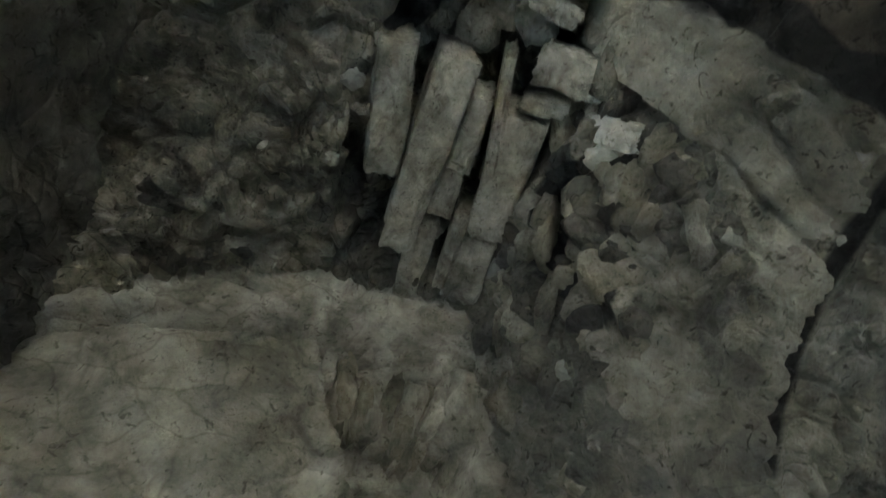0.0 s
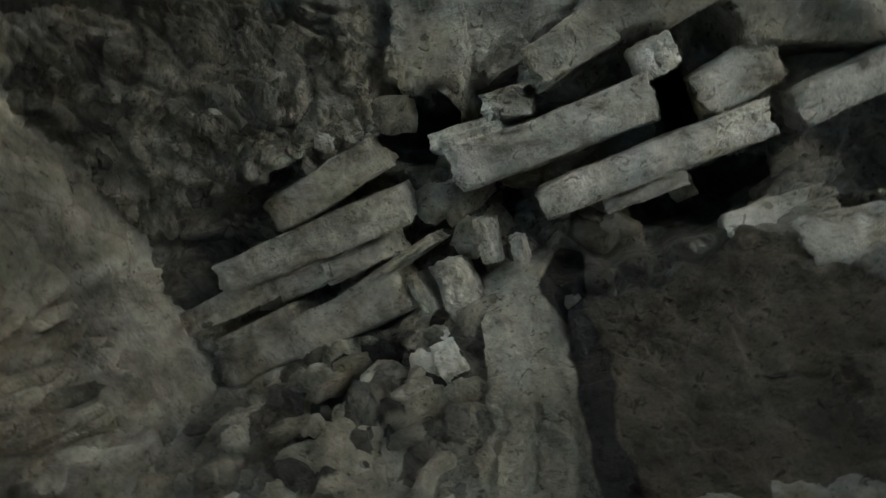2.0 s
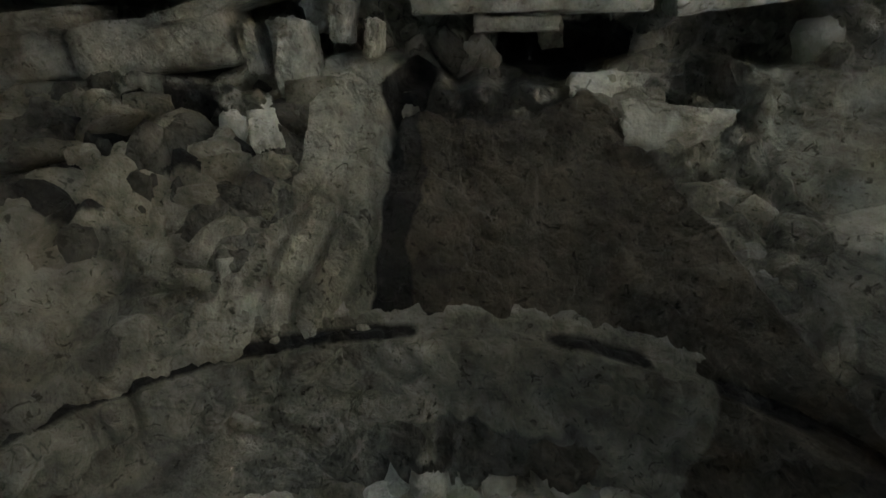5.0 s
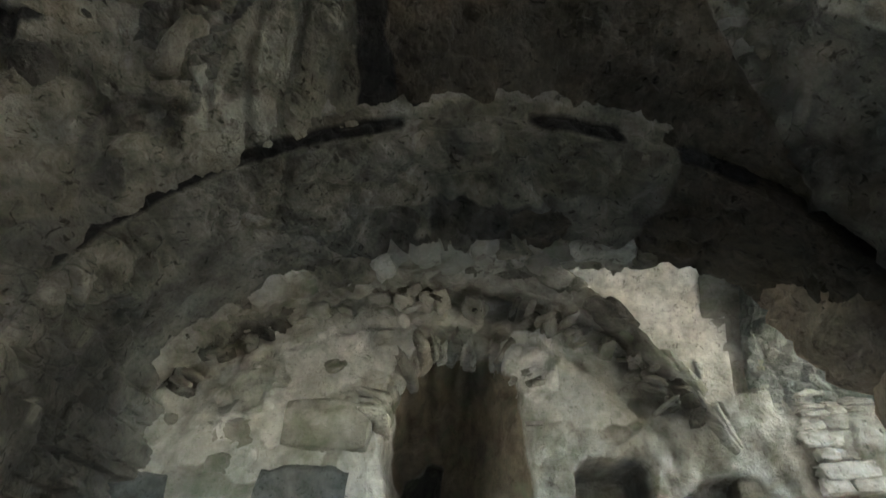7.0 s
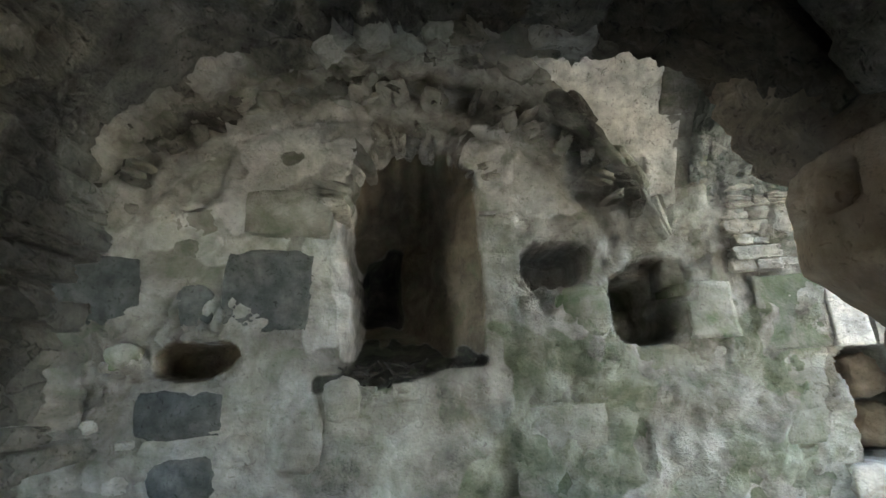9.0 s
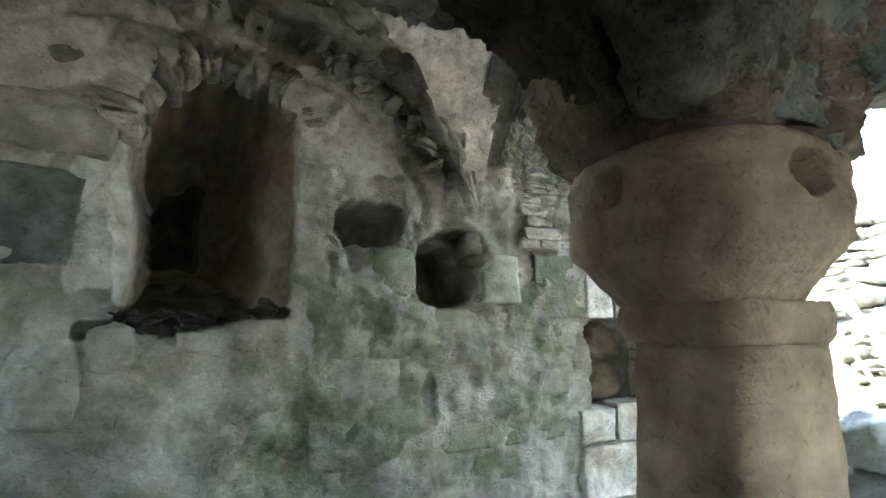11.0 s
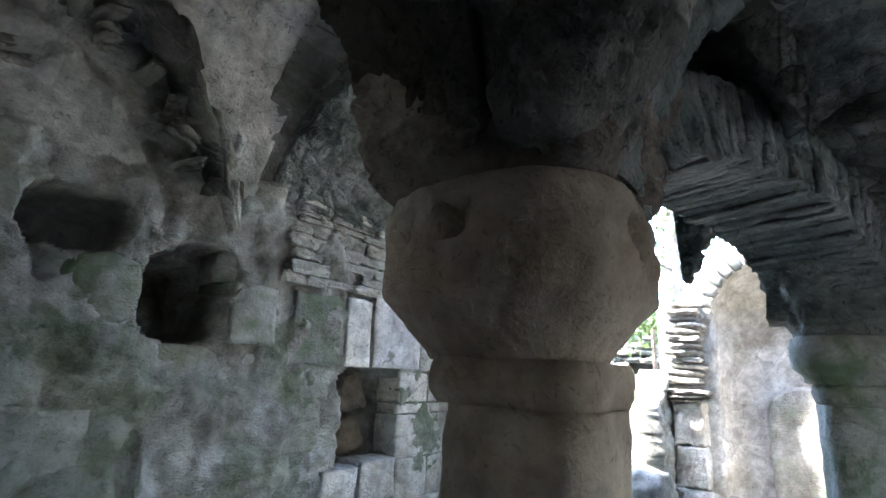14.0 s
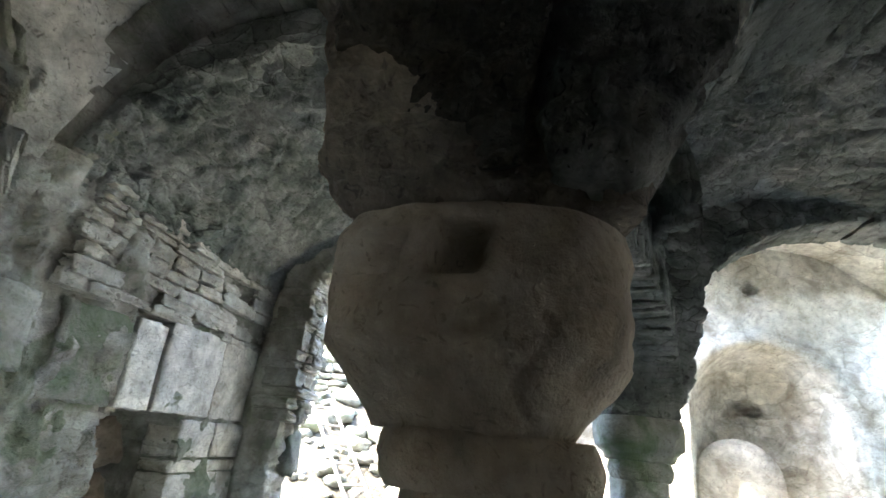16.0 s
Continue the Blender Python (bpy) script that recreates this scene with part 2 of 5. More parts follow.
def solid_sheet(name, front, back, mat, parent=None, label="", recalc=False):
    """A closed shell between two grids of points of one size."""
    nu, nv = front.shape[:2]
    n = nu * nv
    idx = np.arange(n).reshape(nu, nv)
    a, b, c, d = idx[:-1, :-1].ravel(), idx[1:, :-1].ravel(), idx[1:, 1:].ravel(), idx[:-1, 1:].ravel()
    f1 = np.stack([a, b, c, d], 1)
    f2 = np.stack([a, d, c, b], 1) + n
    faces = f1.tolist() + f2.tolist()
    rim = np.concatenate([idx[:, 0], idx[-1, 1:], idx[-2::-1, -1], idx[0, -2:0:-1]]).tolist()
    for p, q in zip(rim, rim[1:] + rim[:1]):
        faces.append([q, p, p + n, q + n])
    verts = np.concatenate([front.reshape(-1, 3), back.reshape(-1, 3)])
    return link_mesh(name, verts.tolist(), faces, mat, parent, label)


def normals(P, toward):
    du = np.gradient(P, axis=0)
    dv = np.gradient(P, axis=1)
    n = np.cross(du, dv)
    n /= np.linalg.norm(n, axis=-1, keepdims=True) + 1e-9
    s = np.sign(((np.array(toward) - P) * n).sum(-1, keepdims=True))
    return n * s


def rough(P, style="rubble", seed=0, k=1.0):
    """Relief in metres, positive towards the room."""
    if style == "plaster":
        return k * (0.025 * fbm(P, 1.3, 3, seed) + 0.007 * fbm(P, 8, 2, seed + 5))
    lump, num = cells(P * np.array([1.0, 1.0, 1.5]) + 0.25 * fbm(P, 3.0, 2, seed + 9)[..., None], 5.5, seed)
    return k * (0.03 * fbm(P, 1.6, 4, seed) + 0.035 * smooth(0.0, 0.22, lump) + 0.03 * (num - 0.5) + 0.012 * fbm(P, 12, 2, seed + 3))


def stone_mesh(name, n=5, round_=0.30, amp=0.05, seed=0, mat=None, xk=1.0):
    """A worn block, one unit across, its edges rounded and its faces uneven."""
    bm = bmesh.new()
    bmesh.ops.create_cube(bm, size=1.0)
    bmesh.ops.subdivide_edges(bm, edges=bm.edges[:], cuts=n - 1, use_grid_fill=True)
    v = np.array([q.co[:] for q in bm.verts])
    r = np.linalg.norm(v, axis=1, keepdims=True)
    cube = np.abs(v).max(1, keepdims=True)
    sph = v / r * cube * 1.18
    v = v * (1 - round_) + sph * round_
    q = v + seed * 7.7
    v = v * (1 + amp * fbm(q, 2.2, 3, seed)[:, None]) + amp * 0.55 * np.stack([fbm(q, 3.1, 3, seed + 11), fbm(q, 3.1, 3, seed + 12), fbm(q, 3.1, 3, seed + 13)], 1)
    v += amp * 0.25 * np.stack([fbm(q, 9.0, 3, seed + 21), fbm(q, 9.0, 3, seed + 22), fbm(q, 9.0, 3, seed + 23)], 1)
    if xk < 1:
        flat_x = np.array([w.co.x for w in bm.verts])
        v[:, 0] = flat_x + (v[:, 0] - flat_x) * xk
    for w, co in zip(bm.verts, v):
        w.co = co
    me = bpy.data.meshes.new(name)
    bm.to_mesh(me)
    bm.free()
    me.polygons.foreach_set("use_smooth", [True] * len(me.polygons))
    if mat:
        me.materials.append(mat)
    return me


STONES = {}


def stone(name, mat, size, m, parent=None, variant=0, fine=False, label=""):
    long_ = size[0] > 2.0 * size[1]
    key = (mat.name, variant, fine, long_)
    if key not in STONES:
        STONES[key] = stone_mesh("stone_shape", (16 if variant >= 20 else 12) if fine else 4, (0.72 if 10 <= variant < 20 else 0.14) if fine else 0.42, (0.085 if variant < 20 else 0.10) if fine else 0.17, variant, mat, 0.25 if long_ else 1.0)
    ob = new(name, STONES[key])
    ob.parent = parent
    ob.matrix_local = m @ Matrix.Diagonal((*size, 1))
    if label:
        ob["label"] = label
    return ob


def thing(name, label, category, group="", kind="", at=(0, 0, 0)):
    e = new(name)
    e.location = at
    return tagged(e, label, category, group, kind)


# ---- setting: floor and ground ----
u, v = np.meshgrid(np.linspace(0, 1, 200), np.linspace(0, 1, 200), indexing="ij")
GX = -4.6 + 26 * u ** 1.3
GY = -7 + 22 * v
out = smooth(4.6, 9.0, GX) * smooth(-0.3, 2.6, GY - 0.25 * (GX - 6)) + 0.55 * smooth(9, 18, GX) + 0.5 * smooth(4.2, 9, GY) * smooth(3.5, 8, GX)
GZ = 2.0 * out + 0.95 * smooth(9.05, 9.5, GX) * smooth(1.0, 2.4, GY) + (0.03 + 0.12 * np.clip(out, 0, 1)) * fbm(np.stack([GX, GY, GX * 0], -1), 1.4, 5, 3) - 0.02
G = np.stack([GX, GY, GZ], -1)
ground = solid_sheet("ground", G, G - np.array([0, 0, 0.6]), M_EARTH)
tagged(ground, "stony earth floor rising to a rubble slope outside", "ground", kind="structure")
def zone_faces(ob, mats, choice):
    """More materials on a sheet's front: choice is a grid of material numbers, one for each point."""
    for m in mats:
        ob.data.materials.append(m)
    c = choice[:-1, :-1].astype(np.int32).ravel()
    full = np.zeros(len(ob.data.polygons), np.int32)
    full[:len(c)] = c
    ob.data.polygons.foreach_set("material_index", full)


def skin(ob, name, mask, soft=3):
    """Where a coat lies on a sheet's front, 0 to 1 for each point of its grid, its border softened."""
    a = mask.astype(float)
    for _ in range(soft):
        p = np.pad(a, 1, mode="edge")
        a = (p[:-2, 1:-1] + p[2:, 1:-1] + p[1:-1, :-2] + p[1:-1, 2:] + p[1:-1, 1:-1]) / 5
    full = np.zeros(len(ob.data.vertices), np.float32)
    full[:a.size] = a.ravel()
    ob.data.attributes.new(name, "FLOAT", "POINT").data.foreach_set("value", full)


zone_faces(ground, [M_LITTER], (GX + 0.5 * fbm(G, 0.9, 3, 5) > 5.4) & (GY > 1.5))
far = new("ground_far", bpy.data.meshes.new("ground_far"))
far.data.from_pydata([(-900, -900, -0.7), (900, -900, -0.7), (900, 900, -0.7), (-900, 900, -0.7)], [], [(0, 1, 2, 3)])
far.data.materials.append(M_EARTH)
tagged(far, "dry earth reaching the horizon", "ground", kind="structure")


# ---- north wall with its window niche and broken holes ----
WY = 3.15
nx, nz = 470, 240
x1 = np.linspace(-3.3, 4.5, nx)
z1 = np.linspace(-0.1, 4.3, nz)
X, Z = np.meshgrid(x1, z1, indexing="ij")
flat = np.stack([X, X * 0 + WY, Z], -1)
wob = 0.03 * fbm(flat, 5.0, 3, 21) + 0.008 * fbm(flat, 17.0, 2, 25)
D = np.zeros_like(X)
xn, zn = X + wob, Z + wob
head_z = 2.66 + 0.44 * np.sqrt(np.clip(1 - ((xn - 0.06) / 0.47) ** 2, 0, 1)) + 0.03 * np.sin(xn * 40)
inside = smooth(-0.40, -0.37, xn) * (1 - smooth(0.485, 0.5, X + 0.3 * wob)) * smooth(1.46, 1.50, zn + 0.25 * np.clip(0.05 - xn, -0.2, 0.5)) * (1 - smooth(-0.02, 0.02, zn - head_z))
ramp_d = 0.06 + 1.0 * np.clip((0.5 - xn) / 0.56, 0, 1)
slit = xn < -0.07
ramp_d = np.where(slit, 2.2, ramp_d)
sill_d = np.clip((zn - 1.42) * 2.2, 0.1, 3)
vous_d = np.clip((head_z + 0.1 - zn) * 1.6, 0.05, 3)
D += 0.17 * smooth(-0.64, -0.38, xn) * smooth(1.5, 1.62, zn) * (1 - smooth(2.66, 2.8, zn)) * (1 - inside) * (xn < -0.36)
D += inside * np.minimum(np.minimum(ramp_d, sill_d), vous_d)


def hole(cx, cz, rx, rz, depth, power=3.0):
    q = (np.abs((xn - cx) / rx) ** power + np.abs((zn - cz) / rz) ** power)
    return depth * (1 - smooth(0.8, 1.08, q))


D += hole(0.99, 2.17, 0.22, 0.16, 0.55)
D += hole(0.90, 1.95, 0.07, 0.12, 0.07)
D += hole(1.54, 1.85, 0.22, 0.25, 0.70)
D += hole(1.68, 2.06, 0.20, 0.14, 0.34)
D += hole(3.10, 1.15, 0.31, 0.36, 0.80, 10)
D += hole(3.25, 2.27, 0.14, 0.16, 0.5)
D += hole(-1.28, 1.66, 0.24, 0.11, 0.26, 2.0)
D += hole(1.38, 0.98, 0.05, 0.16, 0.06, 2)
D += hole(0.62, 0.72, 0.16, 0.05, 0.05, 2)
leftside = 1 - smooth(-0.1, 0.6, X)
bare = smooth(-0.15, 0.25, fbm(flat, 1.7, 4, 77)) 
relief = rough(flat, "rubble", 4, 0.85) * (0.35 + 0.65 * leftside * bare) + rough(flat, "plaster", 8, 0.8) + 0.018 * (1 - bare) + (0.05 * fbm(flat, 3.2, 5, 91) + 0.016 * fbm(flat, 9.0, 4, 93) - 0.03 * smooth(0.1, 0.45, fbm(flat, 2.1, 4, 95))) * (1 - leftside)
lunette_edge = np.abs(np.hypot((X + 0.25) / 2.08, np.clip(Z - 1.75, 0, 9) / 1.75) - 0.86)
relief = relief - 0.03 * (1 - smooth(0.0, 0.03, lunette_edge)) * (Z > 2.3)
front = np.stack([X, WY + D - relief * (D < 0.25), Z], -1)
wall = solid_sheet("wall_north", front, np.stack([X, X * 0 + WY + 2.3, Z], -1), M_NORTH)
tagged(wall, "weathered plastered rubble wall with a window niche and holes", "wall", kind="structure")
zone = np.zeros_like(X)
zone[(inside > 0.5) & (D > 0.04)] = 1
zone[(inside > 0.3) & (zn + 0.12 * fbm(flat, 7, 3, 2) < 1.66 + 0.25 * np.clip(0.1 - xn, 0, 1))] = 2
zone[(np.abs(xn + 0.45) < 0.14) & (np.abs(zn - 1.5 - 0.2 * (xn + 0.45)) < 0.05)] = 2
green = (X + 0.3 * fbm(flat, 2.4, 4, 6) > 0.45) & (Z + 0.15 * fbm(flat, 3.0, 3, 7) < 2.1) & (fbm(flat, 1.9, 4, 5) > -0.15)
zone[green & (D < 0.04)] = 3
edge_z = Z + 0.22 * fbm(flat, 2.3, 4, 97)
zone[(X > -2.2) & (X < 1.5) & (edge_z > 2.35) & (D < 0.05) & (bare < 0.85)] = 4
ring_q = np.hypot((X + 0.1) / 1.75, np.clip(Z - 1.75, 0, 9) / 1.72) + 0.06 * fbm(flat, 3.5, 4, 98)
zone[(ring_q > 0.68) & (ring_q < 0.98) & (X < 0.75) & (edge_z > 2.5) & (D < 0.05) & (bare < 0.95)] = 5
# plaster jamb left of the niche, coloured paler where east light falls on it
jamb_x = X + 0.05 * fbm(flat, 2.6, 3, 99)
zone[(jamb_x > -0.64) & (xn < -0.36) & (edge_z > 1.65) & (edge_z < 2.8)] = 4
zone[(jamb_x > -0.47) & (xn < -0.36) & (zn > 1.62) & (zn < 2.72)] = 5
# deep slit takes the dark debris colour as painted shade; no debris lies there
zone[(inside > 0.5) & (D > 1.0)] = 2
zone[np.hypot((xn + 1.28) / 0.25, (zn - 1.66) / 0.12) < 1] = 1
for number, name in enumerate(("brown", "debris_and_shade", "mossy", "plaster", "pale"), 1):
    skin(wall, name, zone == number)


def ashlar(x0, x1_, z0, z1_, mat, variant, out=0.0, parent=None, deep=0.24, y=None):
    yy = WY if y is None else y
    key = (mat.name, "ashlar", variant)
    if key not in STONES:
        STONES[key] = stone_mesh("block_shape", 12, 0.07, 0.035, variant + 40, mat)
    ob = new("block", STONES[key])
    ob.parent = parent or wall
    ob.matrix_local = Matrix.Translation(((x0 + x1_) / 2, yy - 0.03 - out + deep / 2, (z0 + z1_) / 2)) @ Matrix.Diagonal((x1_ - x0, deep, z1_ - z0, 1))
    return ob


rnd = random.Random(7)
# eroded courses under the niche and holes
for z0, z1_ in ((1.285, 1.60), (0.94, 1.275), (0.62, 0.93), (0.30, 0.61), (-0.05, 0.29)):
    x0 = 0.52 + rnd.uniform(0, 0.25)
    while x0 < 2.6:
        w = rnd.uniform(0.34, 0.72)
        x2 = 2.745 if x0 + w > 2.5 else x0 + w
        if not (x2 < 1.0 and rnd.random() < 0.4):
            ashlar(x0 + rnd.uniform(0, 0.02), x2 - rnd.uniform(0.008, 0.02), z0 + rnd.uniform(-0.01, 0.015), z1_ - 0.008, M_GREENSTONE, rnd.randrange(5), rnd.uniform(-0.062, -0.03))
        x0 = x2
# impost block, lintel slabs, jamb and sill blocks of the opening
ashlar(1.80, 2.12, 1.62, 1.99, M_GREENSTONE, 1, 0.03, deep=0.5)
ashlar(2.30, 2.765, 1.53, 2.02, M_GREENSTONE, 2, -0.02)
ashlar(2.775, 3.035, 1.525, 2.04, M_PALE, 1, 0.0)
ashlar(3.048, 3.66, 1.52, 2.08, M_PALE, 3, 0.02)
ashlar(3.68, 4.16, 1.52, 2.10, M_APSE, 4, 0.014)
for x0, x2, z0, z1_ in ((3.41, 3.80, 1.26, 1.50), (3.82, 4.2, 1.26, 1.50), (3.41, 4.2, 1.17, 1.245), (3.41, 3.74, 0.82, 1.16), (3.77, 4.2, 0.82, 1.16), (3.45, 3.85, 0.5, 0.81), (3.87, 4.2, 0.5, 0.81), (3.42, 4.2, 0.1, 0.49)):
    ashlar(x0, x2, z0, z1_, M_APSE, rnd.randrange(5), rnd.uniform(0.0, 0.02))
for x0, x2, z0, z1_ in ((2.66, 2.98, 0.58, 0.82), (3.01, 3.40, 0.56, 0.85), (2.66, 3.40, 0.16, 0.55)):
    ashlar(x0, x2, z0, z1_, M_APSE, rnd.randrange(5), rnd.uniform(0.02, 0.035))
for cx, cz, s in ((2.92, 1.30, 0.26), (3.30, 1.32, 0.3), (3.32, 0.98, 0.3), (2.9, 0.95, 0.22)):
    stone("block", M_COLUMN, (s, 0.4, s), Matrix.Translation((cx, WY + 0.55, cz)), wall, 3)
# dark boulders set in the mortar
for x0, x2, z0, z1_, mat in ((-1.14, -0.60, 1.77, 2.34, M_GREYSTONE), (-2.27, -1.62, 1.90, 2.30, M_GREYSTONE), (-1.40, -1.18, 1.85, 2.12, M_GREYSTONE), (-1.02, -0.48, 2.40, 2.72, M_WALL), (-0.52, -0.30, 1.25, 1.5, M_WALL), (-0.85, -0.52, 0.98, 1.40, M_WALL), (-1.6, -1.1, 1.2, 1.5, M_GREYSTONE), (-1.5, -1.12, 0.85, 1.12, M_GREYSTONE), (0.96, 1.30, 1.66, 1.98, M_GREENSTONE), (-2.5, -1.9, 1.25, 1.7, M_WALL)):
    stone("boulder", mat, (x2 - x0, 0.22, z1_ - z0), Matrix.Translation(((x0 + x2) / 2, WY + 0.045, (z0 + z1_) / 2)) @ pose(0, 0, 0, 0, rnd.uniform(-5, 5), 0), wall, rnd.randrange(3) + 10, True)
for _ in range(95):
    cx, cz = rnd.uniform(-3.1, 0.35), rnd.uniform(0.2, 3.0)
    if (-0.55 < cx < 0.62 and cz > 1.3) or (-1.3 < cx < -0.4 and 1.7 < cz < 2.8) or (-2.4 < cx < -1.5 and 1.8 < cz < 2.4) or (abs(cx + 1.28) < 0.38 and abs(cz - 1.66) < 0.22):
        continue
    w = rnd.uniform(0.10, 0.30)
    stone("boulder", rnd.choice((M_WALL, M_WALL, M_PLASTER, M_GREENSTONE)), (w, 0.16, w * rnd.uniform(0.45, 0.9)), Matrix.Translation((cx, WY + rnd.uniform(0.03, 0.06), cz)) @ pose(0, 0, 0, 0, rnd.uniform(-12, 12), 0), wall, rnd.randrange(4) + 10, True)
for i in range(75):
    th = radians(rnd.uniform(25, 165))
    rr = rnd.uniform(0.93, 1.0)
    w = rnd.uniform(0.04, 0.12) if th > 1.3 else rnd.uniform(0.03, 0.07)
    stone("boulder", rnd.choice((M_WALL, M_VAULT, M_WALL)), (w * rnd.uniform(1, 2), rnd.uniform(0.12, 0.3), w * 0.7), Matrix.Translation((-0.25 + 2.03 * rr * math.cos(th), WY - rnd.uniform(-0.03, 0.08), 1.75 + 1.73 * rr * math.sin(th))) @ pose(0, 0, 0, rnd.uniform(-25, 25), rnd.uniform(-35, 35), rnd.uniform(-20, 20)), wall, rnd.randrange(6))
# wedge stones over the niche, hanging unevenly
for i in range(23):
    th = radians(6 + 170 * i / 22)
    r = 0.52 + rnd.uniform(0.0, 0.05)
    stone("voussoir", rnd.choice((M_STONE, M_PLASTER, M_WALL)), (rnd.uniform(0.15, 0.25), rnd.uniform(0.24, 0.36), rnd.uniform(0.07, 0.11)), Matrix.Translation((0.06 + r * math.cos(th), WY + rnd.uniform(0.10, 0.2), 2.62 + 0.04 * math.cos(th) + r * 0.95 * math.sin(th))) @ pose(0, 0, 0, rnd.uniform(-10, 10), -math.degrees(th) + rnd.uniform(-10, 10), 0), wall, i % 5)
for i in range(80):
    stone("twig_debris", M_DEBRIS, (rnd.uniform(0.03, 0.10), 0.025, rnd.uniform(0.008, 0.018)), Matrix.Translation((rnd.uniform(-0.5, 0.44), WY + rnd.uniform(0.0, 0.2), 1.47 + rnd.uniform(-0.03, 0.11))) @ pose(0, 0, 0, rnd.uniform(-40, 40), rnd.uniform(-60, 60), rnd.uniform(-40, 40)), wall, i % 4)
for x0 in np.linspace(-0.3, 0.38, 6):
    stone("block", M_WALL, (rnd.uniform(0.10, 0.2), 0.13, rnd.uniform(0.06, 0.12)), Matrix.Translation((float(x0), WY + rnd.uniform(0.04, 0.07), 1.40 + rnd.uniform(-0.04, 0.02))) @ pose(0, 0, 0, 0, rnd.uniform(-14, 14), 0), wall, rnd.randrange(6), True)
peg = thing("iron_peg", "rusty iron peg driven into the wall beside the niche", "peg", at=(0.545, WY - 0.02, 2.51))
link_mesh("bar", [(x, y, z) for x in (-0.05, 0.06) for y in (-0.03, 0.05) for z in (-0.012, 0.012)], [(0, 1, 3, 2), (4, 6, 7, 5), (0, 4, 5, 1), (2, 3, 7, 6), (0, 2, 6, 4), (1, 5, 7, 3)], M_METAL, peg, shade=False)


def course_stones(parent, origin, along, outward, length, z0, z1_, mat, rows, wmin, wmax, seed=0, taper=None, name="stone", depth=0.2, skip=0.0, fine=False):
    """Irregular stacked courses of small stones on a wall face."""
    rn = random.Random(seed)
    al, ow = Vector(along).normalized(), Vector(outward).normalized()
    turn = Matrix((al.to_4d(), (-ow).to_4d(), Vector((0, 0, 1, 0)), Vector((0, 0, 0, 1)))).transposed()
    turn[3][3] = 1.0
    for c in range(4):
        turn[3][c] = 1.0 if c == 3 else 0.0
    z = z0
    hs = [rn.uniform(0.6, 1.4) for _ in range(rows)]
    tot = sum(hs)
    for h in hs:
        hh = h / tot * (z1_ - z0)
        s = rn.uniform(-0.1, 0.0)
        while s < length:
            w = rn.uniform(wmin, wmax)
            top = taper(s + w / 2) if taper else 99
            if z + hh * 0.6 < top and rn.random() > skip:
                p = Vector(origin) + al * (s + w / 2) + ow * rn.uniform(-0.03, 0.025)
                stone(name, mat, (w * 1.04, depth, hh * rn.uniform(0.75, 1.3)), Matrix.Translation((p.x, p.y, z + hh / 2 + rn.uniform(-0.012, 0.012))) @ turn @ pose(0, 0, 0, 0, rn.uniform(-3, 3) if fine else rn.uniform(-8, 8), 0), parent, rn.randrange(6), fine)
            s += w
        z += hh


course_stones(wall, (2.25, WY + 0.06, 0), (1, 0, 0), (0, -1, 0), 1.95, 2.06, 2.72, M_PLASTER, 8, 0.09, 0.40, 3, name="block", skip=0.15, fine=True)


# ---- groin vaults ----
def groin(name, x0, x1_, y0, y1_, spring, cx_rise, cy_rise, mat, label, style="rubble", seed=0, k=1.0, ridge=0.0, n=150, lift=0.22, xc=None, dent=None, zones=None, more=(), low=0.0, shape=None):
    s = np.sin(np.linspace(-1, 1, n) * math.pi / 2)
    xm = (x0 + x1_) / 2 if xc is None else xc
    xs = np.where(s < 0, xm + s * (xm - x0), xm + s * (x1_ - xm))
    ys = (y0 + y1_) / 2 + s * (y1_ - y0) / 2
    A, B = np.meshgrid(s, s, indexing="ij")
    XX, YY = np.meshgrid(xs, ys, indexing="ij")
    hx = cx_rise * np.sqrt(np.clip(1 - A * A, 0, 1))
    hy = cy_rise * np.sqrt(np.clip(1 - B * B, 0, 1))
    ZZ = np.maximum(spring + np.maximum(hx, hy), low)
    if shape is not None:
        ZZ = shape(XX, YY, ZZ)
    P = np.stack([XX, YY, ZZ], -1)
    nrm = normals(P, (xm, (y0 + y1_) / 2, 0.5))
    d = rough(P, style, seed, k)
    if ridge:
        run = np.where(hx > hy, np.arcsin(np.clip(A, -1, 1)) * 1.1, np.arcsin(np.clip(B, -1, 1)) * 1.1)
        saw = np.abs(((run * 11 + 1.6 * fbm(P, 1.6, 4, seed + 2)) % 1.0) - 0.5) * 2
        d = d + ridge * smooth(0.1, 0.5, saw) * (0.6 + 0.6 * value_noise(P * 2.6, seed))
    if dent is not None:
        d = d + dent(P)
    Q = P + nrm * d[..., None]
    ob = solid_sheet(name, Q, P + np.array([0, 0, lift]), mat)
    if zones is not None:
        if more:
            zone_faces(ob, more, zones(P, hx, hy))
        else:
            for name_, mask in zones(P).items():
                skin(ob, name_, mask)
    return tagged(ob, label, "vault", kind="structure")


def plaster_left(P):
    w = 0.09 * fbm(P, 4.0, 4, 12)
    x, y = P[..., 0] + w, P[..., 1] + w
    edge = -0.36 - 0.62 * np.clip(y - 0.24, 0, 0.33) - 0.9 * np.clip(y - 0.57, 0, 0.4)
    return smooth(0, 0.03, y - 0.24) * smooth(0, 0.02, x - edge) * (1 - smooth(-0.21, -0.18, P[..., 0] + 0.15 * w))


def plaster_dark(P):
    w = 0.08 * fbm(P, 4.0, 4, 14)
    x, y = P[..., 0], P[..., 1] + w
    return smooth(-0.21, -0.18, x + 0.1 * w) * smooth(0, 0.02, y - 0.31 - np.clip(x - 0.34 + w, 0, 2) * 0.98)


